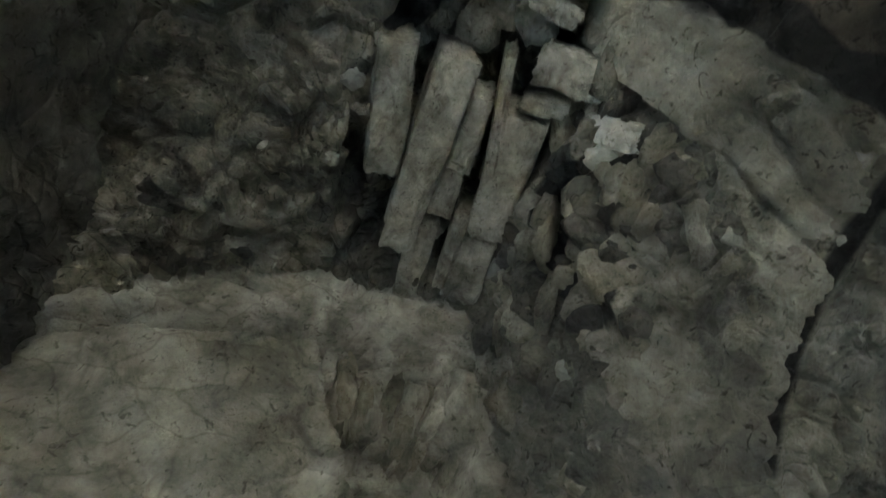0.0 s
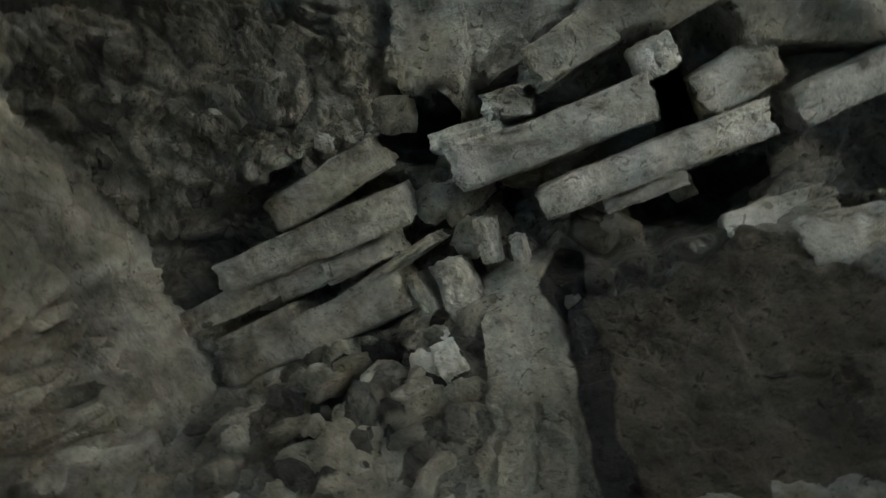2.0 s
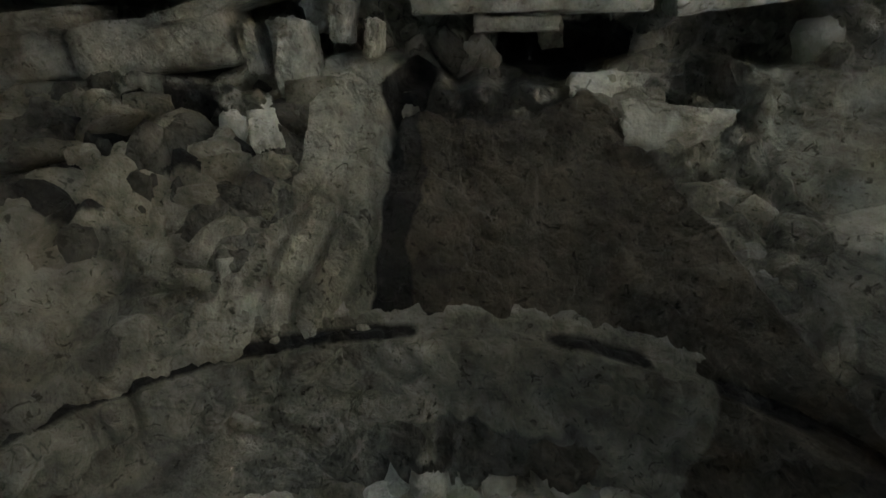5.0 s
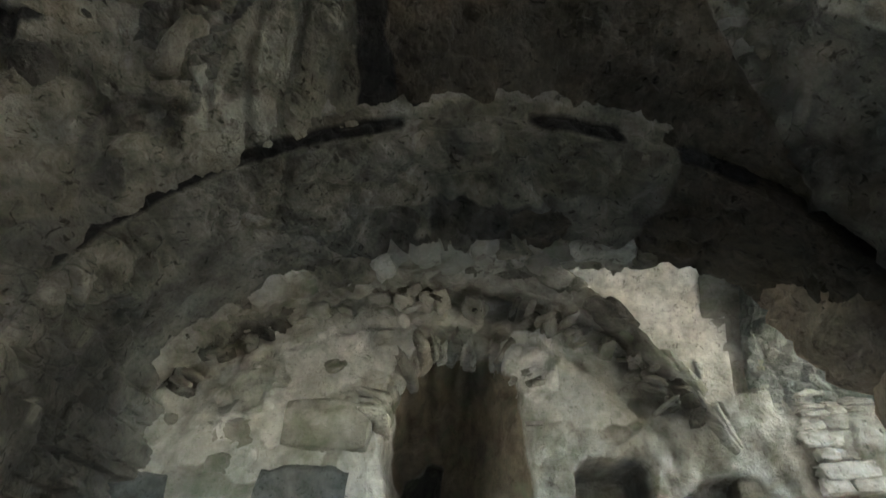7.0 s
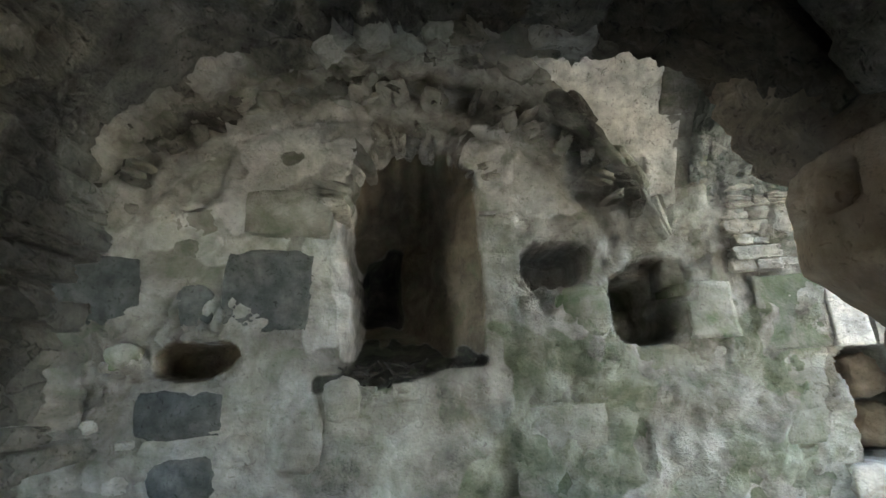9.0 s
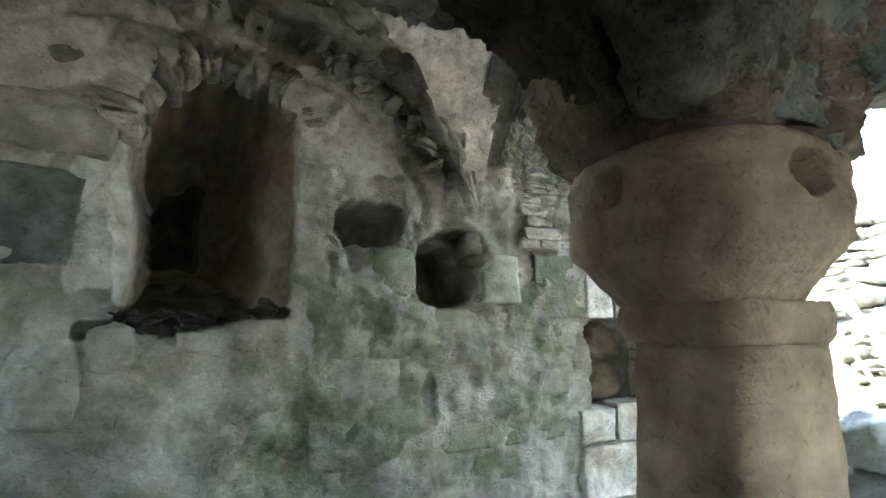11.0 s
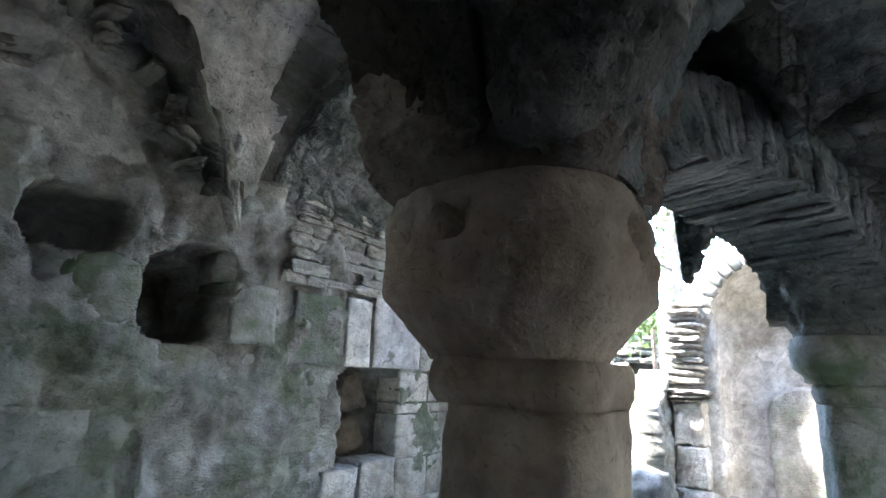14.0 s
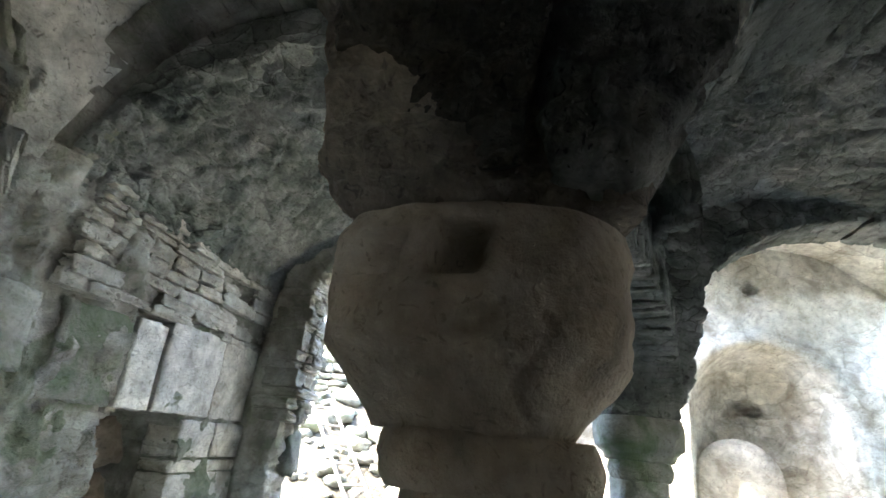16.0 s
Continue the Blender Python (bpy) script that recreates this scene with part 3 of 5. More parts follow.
def plaster_east(P):
    w = 0.06 * fbm(P, 5.0, 4, 15)
    x, y = P[..., 0] + w, P[..., 1] + w
    low_part = smooth(0, 0.02, x - 0.66 - 0.25 * np.clip(y, 0, 1)) * smooth(0.20, 0.23, y)
    high_part = smooth(0.40, 0.43, x) * (1 - smooth(-0.17, -0.14, y - 0.35 * (x - 0.4)))
    return np.maximum(low_part, high_part)


def plaster_south(P):
    w = 0.10 * fbm(P, 4.5, 4, 16)
    x, y = P[..., 0] + w, P[..., 1] + w
    return smooth(-0.42, -0.38, x) * (1 - smooth(-0.40, -0.37, y + 0.1 * x))


def pocket(P, cx, cy, rx, ry):
    """1 inside an uneven hole, 0 outside."""
    q = (np.abs((P[..., 0] - cx) / rx) ** 3 + np.abs((P[..., 1] - cy) / ry) ** 3) ** (1 / 3)
    return 1 - smooth(0.75, 1.0, q + 0.22 * fbm(P, 7.0, 3, 8))


def crown_dent(P):
    x, y = P[..., 0], P[..., 1]
    # the skin has fallen in a band along the crown; deeper holes between the slabs
    q = np.maximum(np.abs((x + 0.28) / 1.2), np.abs((y + 0.03) / 0.33))
    d = -0.17 * (1 - smooth(0.8, 1.0, q + 0.2 * fbm(P, 4, 3, 8)))
    for cx, cy, rx, ry, deep in ((-0.38, -0.05, 0.07, 0.14, 0.26), (-0.22, -0.01, 0.20, 0.045, 0.24), (-0.42, -0.35, 0.12, 0.10, 0.22), (-0.79, -0.18, 0.09, 0.05, 0.24), (0.26, -0.09, 0.07, 0.10, 0.26), (0.61, -0.08, 0.09, 0.07, 0.24), (-0.36, 0.16, 0.13, 0.08, 0.16), (-1.05, 0.075, 0.45, 0.025, 0.18), (-1.05, -0.03, 0.30, 0.02, 0.14), (0.24, 0.17, 0.20, 0.06, 0.10), (-0.80, 0.40, 0.14, 0.07, 0.09), (0.50, 0.34, 0.10, 0.05, 0.18), (-0.95, -0.30, 0.25, 0.05, 0.15)):
        d = d - deep * pocket(P, cx, cy, rx, ry)
    d -= 0.025 * (1 - smooth(0.0, 1.0, np.abs(x + 0.2 + 0.05 * fbm(P, 4, 5, 3)) / (0.055 + 0.02 * np.sin(y * 9)))) * (y > 0.2)
    ledge = (((x * 0.55 - y * 0.85) * 5.0 + 0.7 * fbm(P, 2.0, 4, 68)) % 1.0)
    d -= 0.07 * (1 - smooth(0.0, 0.3, ledge)) * smooth(0.5, 0.75, -y) * smooth(0.4, 0.7, -x)
    smoothing = np.clip(plaster_left(P) + plaster_dark(P) + plaster_east(P) + plaster_south(P), 0, 1)
    base = rough(P, "rubble", 31, 1.0)
    flake = smooth(0.02, 0.05, fbm(P, 3.1, 4, 55)) + smooth(0.22, 0.25, fbm(P, 4.3, 4, 56))
    run = smooth(0.0, 0.35, np.abs(((x * 9 + 1.8 * fbm(P * np.array([1.0, 0.45, 0.45]), 2.6, 3, 57)) % 1.0) - 0.5) * 2)
    streak = 0.04 * (run - 1) * smooth(0.42, 0.7, y) * smooth(-0.1, 0.2, fbm(P, 2.2, 3, 58)) * (x < -0.18)
    skin = 0.03 + 0.02 * flake + streak + 0.011 * fbm(P, 9.0, 4, 20) + 0.35 * rough(P, "plaster", 33) - 0.85 * base
    crumble = 0.034 * fbm(P, 13.0, 3, 61) + 0.016 * fbm(P, 30.0, 2, 62)
    return d * (1 - 0.9 * smoothing) + smoothing * skin + (1 - smoothing) * crumble


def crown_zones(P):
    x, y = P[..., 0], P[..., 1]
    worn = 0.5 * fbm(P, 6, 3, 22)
    # soot patches; the spot at x -0.34 paints shade into a deep pocket
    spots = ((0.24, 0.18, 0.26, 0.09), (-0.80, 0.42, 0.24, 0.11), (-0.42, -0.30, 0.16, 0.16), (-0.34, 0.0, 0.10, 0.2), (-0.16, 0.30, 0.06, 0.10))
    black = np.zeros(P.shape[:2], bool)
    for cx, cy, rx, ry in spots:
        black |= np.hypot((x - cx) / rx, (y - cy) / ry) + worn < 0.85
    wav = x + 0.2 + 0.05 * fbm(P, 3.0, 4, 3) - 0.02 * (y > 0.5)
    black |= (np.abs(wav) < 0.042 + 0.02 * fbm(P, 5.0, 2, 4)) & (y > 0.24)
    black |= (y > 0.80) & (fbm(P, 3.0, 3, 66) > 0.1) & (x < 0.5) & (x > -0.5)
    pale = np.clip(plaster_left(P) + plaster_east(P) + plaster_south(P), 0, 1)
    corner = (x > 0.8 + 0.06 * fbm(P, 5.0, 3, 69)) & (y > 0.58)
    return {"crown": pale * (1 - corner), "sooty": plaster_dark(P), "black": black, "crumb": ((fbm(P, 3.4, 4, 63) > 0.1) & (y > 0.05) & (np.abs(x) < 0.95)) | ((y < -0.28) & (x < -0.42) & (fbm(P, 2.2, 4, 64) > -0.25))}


VX0, VX1, VXC, VY0, VY1, VS, VR = -1.65, 1.3, -0.3, -1.1, 1.3, 1.9, 1.08


def settle(x, y, z):
    """The vault comes down on the transverse arch in the north and ends behind its face."""
    on_arch = 1.90 + 0.77 * np.sqrt(np.clip(1 - ((x - 0.05) / 0.97) ** 2, 0, 1))
    on_arch = np.where(x > 0.5, np.maximum(on_arch, 2.05), on_arch)
    w = smooth(0.25, 0.82, y)
    return z * (1 - w) + np.minimum(z, on_arch) * w + 3.0 * np.clip(y - 0.85, 0, 9)


def vault_z(x, y):
    s = (x - VXC) / (VXC - VX0) if x < VXC else (x - VXC) / (VX1 - VXC)
    b = (y - (VY0 + VY1) / 2) / ((VY1 - VY0) / 2)
    return float(settle(x, y, VS + VR * max(math.sqrt(max(0, 1 - s * s)), math.sqrt(max(0, 1 - b * b)))))


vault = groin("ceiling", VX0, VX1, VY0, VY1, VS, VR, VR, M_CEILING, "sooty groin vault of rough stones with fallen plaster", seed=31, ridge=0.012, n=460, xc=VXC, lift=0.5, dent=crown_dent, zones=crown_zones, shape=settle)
# slabs laid bare at the crown: place, length, width, turn, hang
WEST_STONES = [(-0.77, -0.25, 0.42, 0.12, -9, 0.02), (-0.91, -0.09, 0.73, 0.12, -2, 0.0), (-0.77, 0.015, 0.26, 0.085, -5, 0.03), (-1.36, 0.01, 0.42, 0.10, -5, 0.03), (-1.01, 0.02, 0.20, 0.09, -6, 0.05), (-1.24, 0.13, 0.37, 0.06, -6, 0.03), (-1.29, 0.235, 0.32, 0.14, -8, 0.03), (-0.87, 0.185, 0.46, 0.14, -6, 0.01), (-0.67, 0.08, 0.37, 0.04, -14, 0.0), (-0.47, 0.23, 0.10, 0.21, -6, 0.0), (-0.55, 0.39, 0.08, 0.17, -14, 0.0), (-0.59, 0.19, 0.05, 0.13, -12, 0.01), (-0.26, 0.16, 0.04, 0.09, 6, 0.02), (-0.34, 0.10, 0.06, 0.14, 9, 0.03)]
EAST_STONES = [(-0.07, -0.12, 0.57, 0.125, 1, -0.01), (0.15, 0.04, 0.60, 0.10, -1, 0.0), (-0.29, -0.22, 0.22, 0.06, 5, 0.02), (-0.15, -0.25, 0.13, 0.08, 10, 0.02), (-0.04, -0.29, 0.10, 0.06, 15, 0.02), (-0.11, -0.38, 0.15, 0.09, -8, 0.02), (0.24, -0.21, 0.10, 0.09, -8, 0.01), (0.41, -0.09, 0.19, 0.13, -13, 0.04), (0.69, 0.02, 0.36, 0.10, -9, 0.03), (0.55, 0.41, 0.28, 0.14, 5, 0.03), (0.40, 0.30, 0.25, 0.08, -2, 0.03), (0.02, 0.02, 0.16, 0.05, 2, 0.04), (0.12, 0.115, 0.22, 0.05, -2, 0.03)]
FLAKES = [(0.05, -0.32, 0.22, 0.12, -8, 0.0), (0.20, -0.36, 0.20, 0.13, 12, 0.01), (0.36, -0.32, 0.20, 0.11, -6, 0.005), (0.13, -0.46, 0.26, 0.10, 4, 0.012), (-0.30, -0.48, 0.22, 0.18, 16, 0.01), (0.34, -0.44, 0.18, 0.12, 20, 0.01)]
for i, (sx, sy, sl, sw, sa, hang) in enumerate(WEST_STONES + EAST_STONES + FLAKES):
    nw, ne = len(WEST_STONES), len(WEST_STONES + EAST_STONES)
    mat = M_CROWN if i >= ne else M_STONE if i >= nw or i in (2, 9, 10) else M_BUFF
    e = 0.05
    slope_x = math.degrees(math.atan2(vault_z(sx + e, sy) - vault_z(sx - e, sy), 2 * e))
    slope_y = math.degrees(math.atan2(vault_z(sx, sy + e) - vault_z(sx, sy - e), 2 * e))
    deep = 0.06 if i >= ne else 0.17 if sl > 0.2 else 0.11
    stone("slab" if i >= ne else "stone", mat, (sl, sw, deep), Matrix.Translation((sx, sy, vault_z(sx, sy) + deep / 2 - (0.08 if i < ne else 0.075) + hang)) @ pose(0, 0, 0, slope_y, -slope_x, sa), vault, 20 + i % 8, True)
rnd = random.Random(11)
for i in range(230):
    t = rnd.random()
    if i < 60:
        sx, sy = 0.30 + 0.85 * t + rnd.uniform(-0.09, 0.09), 0.32 + 0.60 * t + rnd.uniform(-0.06, 0.06)
    elif i < 110:
        sx, sy = -0.5 - 0.95 * t + rnd.uniform(-0.12, 0.12), 0.34 + 0.4 * t + rnd.uniform(-0.1, 0.1)
    else:
        sx, sy = rnd.uniform(-1.35, 1.0), rnd.gauss(0.0, 0.2)
    spot = np.array([[(sx, sy, vault_z(sx, sy))]])
    if plaster_dark(spot)[0, 0] > 0.3 or plaster_east(spot)[0, 0] > 0.3 or plaster_left(spot)[0, 0] > 0.5:
        continue
    w = rnd.uniform(0.025, 0.085) if i < 150 else rnd.uniform(0.03, 0.12)
    stone("stone", rnd.choice((M_CRUMB, M_WALL, M_VAULT, M_VAULT)), (w * rnd.uniform(1.0, 2.1), w, w * 0.8), Matrix.Translation((sx, sy, vault_z(sx, sy) + rnd.uniform(-0.012, 0.03) + (rnd.uniform(0.09, 0.17) if abs(sy) < 0.3 and sx < 0.85 else 0.0))) @ pose(0, 0, 0, rnd.uniform(-30, 30), rnd.uniform(-30, 30), rnd.uniform(0, 180)), vault, rnd.randrange(6))


rnd = random.Random(77)
for i in range(90):
    if i < 60:
        sx, sy = rnd.uniform(-1.45, -0.55), rnd.choice((rnd.uniform(-0.65, -0.36), rnd.uniform(0.34, 0.55)))
    else:
        sx, sy = -0.55 + rnd.uniform(-0.12, 0.12), rnd.uniform(0.3, 0.85)
    w = rnd.uniform(0.05, 0.16)
    e = 0.03
    tx = -math.degrees(math.atan2(vault_z(sx + e, sy) - vault_z(sx - e, sy), 2 * e))
    ty = math.degrees(math.atan2(vault_z(sx, sy + e) - vault_z(sx, sy - e), 2 * e))
    stone("stone", rnd.choice((M_CRUMB, M_CRUMB, M_VAULT)), (w * rnd.uniform(1.0, 1.7), w, 0.05), Matrix.Translation((sx, sy, vault_z(sx, sy) + 0.012)) @ pose(0, 0, 0, ty + rnd.uniform(-14, 14), tx + rnd.uniform(-14, 14), rnd.uniform(0, 180)), vault, rnd.randrange(6))


def north_zones(P, hx, hy):
    z = np.zeros(P.shape[:2])
    z[hx >= hy] = 1
    z[P[..., 0] < -0.2] = 1
    z[((hx >= hy) | (P[..., 0] < -0.2)) & (fbm(P, 2.2, 4, 71) > 0.15)] = 2
    return z


def north_dent(P):
    return np.where(P[..., 0] < 1.0 + 0.1 * fbm(P, 3, 2, 1), rough(P, "rubble", 44, 0.9), 0.4 * rough(P, "rubble", 44, 0.9) * (fbm(P, 2.5, 3, 9) > 0.2))


# only the east cell keeps the paler plaster, imitating daylight on it
north = groin("ceiling_north", -2.35, 1.86, 1.15, 3.25, 1.75, 1.78, 1.78, M_PALE, "pale plastered groin vault with a rough broken groin", "plaster", seed=41, k=1.6, n=320, xc=-0.25, dent=north_dent, zones=north_zones, more=(M_WALL, M_VAULT), low=2.08)
rnd = random.Random(31)
for i in range(64):
    a = rnd.uniform(0.2, 0.97)
    ex = 1.86 if i < 44 else -2.35
    p = Vector((-0.25 + a * (ex + 0.25) + rnd.uniform(-0.03, 0.03), 2.2 + a * 1.05 + rnd.uniform(-0.04, 0.03), 1.75 + 1.78 * math.sqrt(1 - a * a) + rnd.uniform(0.0, 0.04)))
    tangent = Vector((ex + 0.25, 1.05, -1.78 * a / math.sqrt(1 - a * a)))
    stone("stone", rnd.choice((M_WALL, M_WALL, M_VAULT)), (rnd.uniform(0.12, 0.3), rnd.uniform(0.08, 0.16), rnd.uniform(0.04, 0.08)), Matrix.Translation(p) @ tangent.to_track_quat("X", "Z").to_matrix().to_4x4() @ pose(0, 0, 0, rnd.uniform(-20, 20), rnd.uniform(-9, 9), rnd.uniform(-9, 9)), north, rnd.randrange(6))
groin("ceiling_north_east", 1.95, 4.45, 0.28, 3.22, 2.28, 0.34, 1.05, M_DARKVAULT, "broken rubble vault open to daylight", seed=51, ridge=0.004, k=0.75, n=170)
groin("ceiling_east", 1.35, 3.95, -2.75, 1.0, 1.9, 1.45, 1.5, M_DARKVAULT, "damp greenish vault of ridged stone courses", seed=61, ridge=0.035, k=0.8, n=200, low=2.25)
groin("ceiling_south", -1.65, 1.3, -3.4, -1.25, 1.9, 1.1, 1.1, M_VAULT, "sooty rubble vault", seed=71, ridge=0.02, n=60)
groin("ceiling_south_west", -4.2, -1.7, -3.4, 1.1, 1.9, 1.6, 1.6, M_VAULT, "sooty rubble vault", seed=72, n=50)
groin("ceiling_south_east", 1.4, 4.2, -5.2, -2.8, 1.9, 1.5, 1.5, M_DARKVAULT, "damp rubble vault", seed=73, n=50)


# unseen vault added to stop sky light leaking in at the north-west
groin("ceiling_north_west", -4.2, -2.3, 0.9, 3.4, 1.95, 1.5, 1.5, M_VAULT, "sooty rubble vault", seed=74, n=50)
# unseen box above the vaults, blocks sky light; east edge set for the sun
RX0, RX1, RY0, RY1, RZ0, RZ1 = -3.95, 4.05, -4.0, 5.5, 4.34, 4.7
roof = link_mesh("roof", [(x, y, z) for x in (RX0, RX1) for y in (RY0, RY1) for z in (RZ0, RZ1)], [(0, 1, 3, 2), (4, 6, 7, 5), (0, 4, 5, 1), (2, 3, 7, 6), (0, 2, 6, 4), (1, 5, 7, 3)], M_EARTH, shade=False)
tagged(roof, "earth and rubble covering the vaults", "roof", kind="structure")


# ---- arches ----
def arch_frame(p0, p1, spring):
    a, b = np.array((*p0, spring), float), np.array((*p1, spring), float)
    L_ = np.linalg.norm(b - a)
    al = (b - a) / L_
    return (a + b) / 2, L_ / 2, al, np.array([-al[1], al[0], 0.0])


def arch_point(fr, rise, th, w, r):
    mid, half, al, side = fr
    c, s = np.cos(th), np.sin(th)
    n = np.stack([c / half, s / rise], -1)
    n /= np.linalg.norm(n, axis=-1, keepdims=True)
    return mid + al * (half * c + n[..., 0] * r)[..., None] + np.array([0, 0, 1.0]) * (rise * s + n[..., 1] * r)[..., None] + side * w[..., None]


def arch_band(name, p0, p1, spring, rise, width, thick, mat, label, seed=0, amp=1.0, n=190, category="arch", grooves=0.0, parent=None, inset=0.0, sink=0.0):
    """A continuous arch ring with an uneven plastered or eroded skin."""
    fr = arch_frame(p0, p1, spring)
    m = 54
    cs = np.linspace(0, 4, m * 2, endpoint=False)
    wv = np.interp(cs, [0, 1, 2, 3, 4], [-0.5, 0.5, 0.5, -0.5, -0.5]) * (width - 2 * inset)
    rv = np.interp(cs, [0, 1, 2, 3, 4], [0, 0, 1, 1, 0]) * thick + inset
    th = np.linspace(math.pi * 1.0, 0, n)
    TH, W = np.meshgrid(th, wv, indexing="ij")
    _, Rr = np.meshgrid(th, rv, indexing="ij")
    P = arch_point(fr, rise, TH, W, Rr)
    C = arch_point(fr, rise, TH, W * 0, Rr * 0 + thick / 2)
    nn = P - C
    nn /= np.linalg.norm(nn, axis=-1, keepdims=True)
    d = amp * (rough(P, "plaster", seed) + 1.1 * rough(P, "rubble", seed + 1) * smooth(-0.35, 0.1, fbm(P, 1.8, 3, seed + 6)))
    if grooves:
        saw = np.abs(((TH * grooves + 0.5 * fbm(P, 2.0, 3, seed)) % 1.0) - 0.5) * 2
        d = d + 0.016 * smooth(0.05, 0.3, saw) * np.clip(0.4 + 1.2 * value_noise(P * 2.0, seed), 0, 1.4)
    P = P + nn * (d - sink)[..., None]
    k = len(cs)
    faces = [(i * k + j, i * k + (j + 1) % k, (i + 1) * k + (j + 1) % k, (i + 1) * k + j) for i in range(n - 1) for j in range(k)]
    faces += [tuple(range(k)), tuple((n - 1) * k + j for j in range(k))[::-1]]
    ob = link_mesh(name, P.reshape(-1, 3).tolist(), faces, mat, parent)
    if not parent:
        tagged(ob, label, category, kind="structure")
    return ob


def arch_stones(name, p0, p1, spring, rise, width, thick, count, mat, label, seed=0, jag=0.02, core=None):
    """An arch of single wedge stones, each uneven and a piece of its own, over a recessed mortar core."""
    ob = arch_band(name, p0, p1, spring, rise, width, thick, core or mat, label, seed, 0.4, 80, inset=0.02)
    fr = arch_frame(p0, p1, spring)
    rn = random.Random(seed)
    cs = np.linspace(0, 4, 16, endpoint=False)
    for i in range(count):
        dr, ds, tw = rn.uniform(-jag, jag), rn.uniform(-jag, jag), rn.uniform(0.94, 1.0)
        ths = math.pi * (1 - (i + np.array([0.0, 0.06, 0.5, 0.94, 1.0]) * tw) / count)
        shrink = np.array([0.94, 1, 1, 1, 0.94])
        TH, CS = np.meshgrid(ths, cs, indexing="ij")
        S = shrink[:, None] * np.ones_like(CS)
        W = np.interp(CS, [0, 1, 2, 3, 4], [-0.5, 0.5, 0.5, -0.5, -0.5]) * width * S + ds
        Rr = (np.interp(CS, [0, 1, 2, 3, 4], [0, 0, 1, 1, 0]) - 0.5) * thick * S + thick / 2 + dr
        P = arch_point(fr, rise, TH, W, Rr)
        P = P + 0.016 * np.stack([fbm(P + i * 0.37, 7, 3, seed + a) for a in range(3)], -1)
        k = len(cs)
        faces = [(q * k + j, q * k + (j + 1) % k, (q + 1) * k + (j + 1) % k, (q + 1) * k + j) for q in range(4) for j in range(k)]
        faces += [tuple(range(k)), tuple(4 * k + j for j in range(k))[::-1]]
        link_mesh("voussoir", P.reshape(-1, 3).tolist(), faces, mat, ob)
    return ob


def splayed_arch(name, mat, label, seed):
    """Broad arch that widens to the north: a proud lip and a groove on its near face, patchy plaster below."""
    sec = np.array([(0.83, 0.45), (0.79, 0.19), (0.765, 0.145), (0.785, 0.10), (0.83, 0.085), (0.835, 0.04), (0.82, 0.012), (0.86, 0.0), (1.0, 0.0), (1.16, 0.0), (1.33, 0.0), (1.36, 0.05), (1.36, 0.30), (1.36, 0.62), (1.1, 0.62)])
    n, m = 340, 120
    run = np.concatenate([[0], np.cumsum(np.hypot(*np.diff(np.vstack([sec, sec[:1]]), axis=0).T))])
    at = np.linspace(0, run[-1], m, endpoint=False)
    yv = np.interp(at, run, np.append(sec[:, 0], sec[0, 0]))
    rv = np.interp(at, run, np.append(sec[:, 1], sec[0, 1]))
    U, Yv = np.meshgrid(np.linspace(-0.16, 0.925, n), yv, indexing="ij")
    _, Rv = np.meshgrid(np.linspace(0, 1, n), rv, indexing="ij")
    TH = math.pi * (1 - np.clip(U, 0, 1))
    f = np.clip((Yv - 0.83) / 0.5, 0, 1)
    east = np.clip(np.cos(TH), 0, 1)
    Yv = Yv + 0.13 * (1 - f) * east ** 2
    cx, half, spring, rise = 0.05 + 0.09 * f, 0.88 + 0.25 * f + 0.12 * east * (1 - f), 1.90 + 0.03 * f, 0.60 - 0.03 * f
    nx, nz = np.cos(TH) / half, np.sin(TH) / rise
    ln = np.hypot(nx, nz)
    P = np.stack([cx + half * np.cos(TH) + nx / ln * Rv, Yv, spring + rise * np.sin(TH) + nz / ln * Rv + 3.4 * np.clip(U, -1, 0)], -1)
    C = np.stack([cx + half * np.cos(TH) + nx / ln * 0.3, Yv * 0 + 1.08, spring + rise * np.sin(TH) + nz / ln * 0.3 + 3.4 * np.clip(U, -1, 0)], -1)
    nn = P - C
    nn /= np.linalg.norm(nn, axis=-1, keepdims=True)
    bare = smooth(-0.1, 0.08, fbm(P, 2.1, 4, seed + 6))
    d = 0.5 * rough(P, "plaster", seed) + 0.9 * rough(P, "rubble", seed + 1) * bare + 0.028 * (1 - bare) + 0.012 * fbm(P, 13.0, 3, seed + 8)
    saw = np.abs(((TH * 9 + 0.6 * fbm(P, 2.0, 3, seed)) % 1.0) - 0.5) * 2
    d = d + 0.02 * (smooth(0.03, 0.22, saw) - 1) * smooth(-0.2, 0.2, fbm(P, 1.7, 3, seed + 3)) * (0.4 + 0.6 * (P[..., 0] < -0.3))
    lip = np.where(Rv > 0.08, 0.45, 1.0)
    P = P + nn * (d * lip - 0.025)[..., None]
    faces = [(i * m + j, i * m + (j + 1) % m, (i + 1) * m + (j + 1) % m, (i + 1) * m + j) for i in range(n - 1) for j in range(m)]
    faces += [tuple(range(m)), tuple((n - 1) * m + j for j in range(m))[::-1]]
    ob = link_mesh(name, P.reshape(-1, 3).tolist(), faces, mat)
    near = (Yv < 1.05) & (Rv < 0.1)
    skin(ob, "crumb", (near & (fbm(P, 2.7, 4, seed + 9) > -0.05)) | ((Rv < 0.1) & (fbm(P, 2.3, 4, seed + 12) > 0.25)))
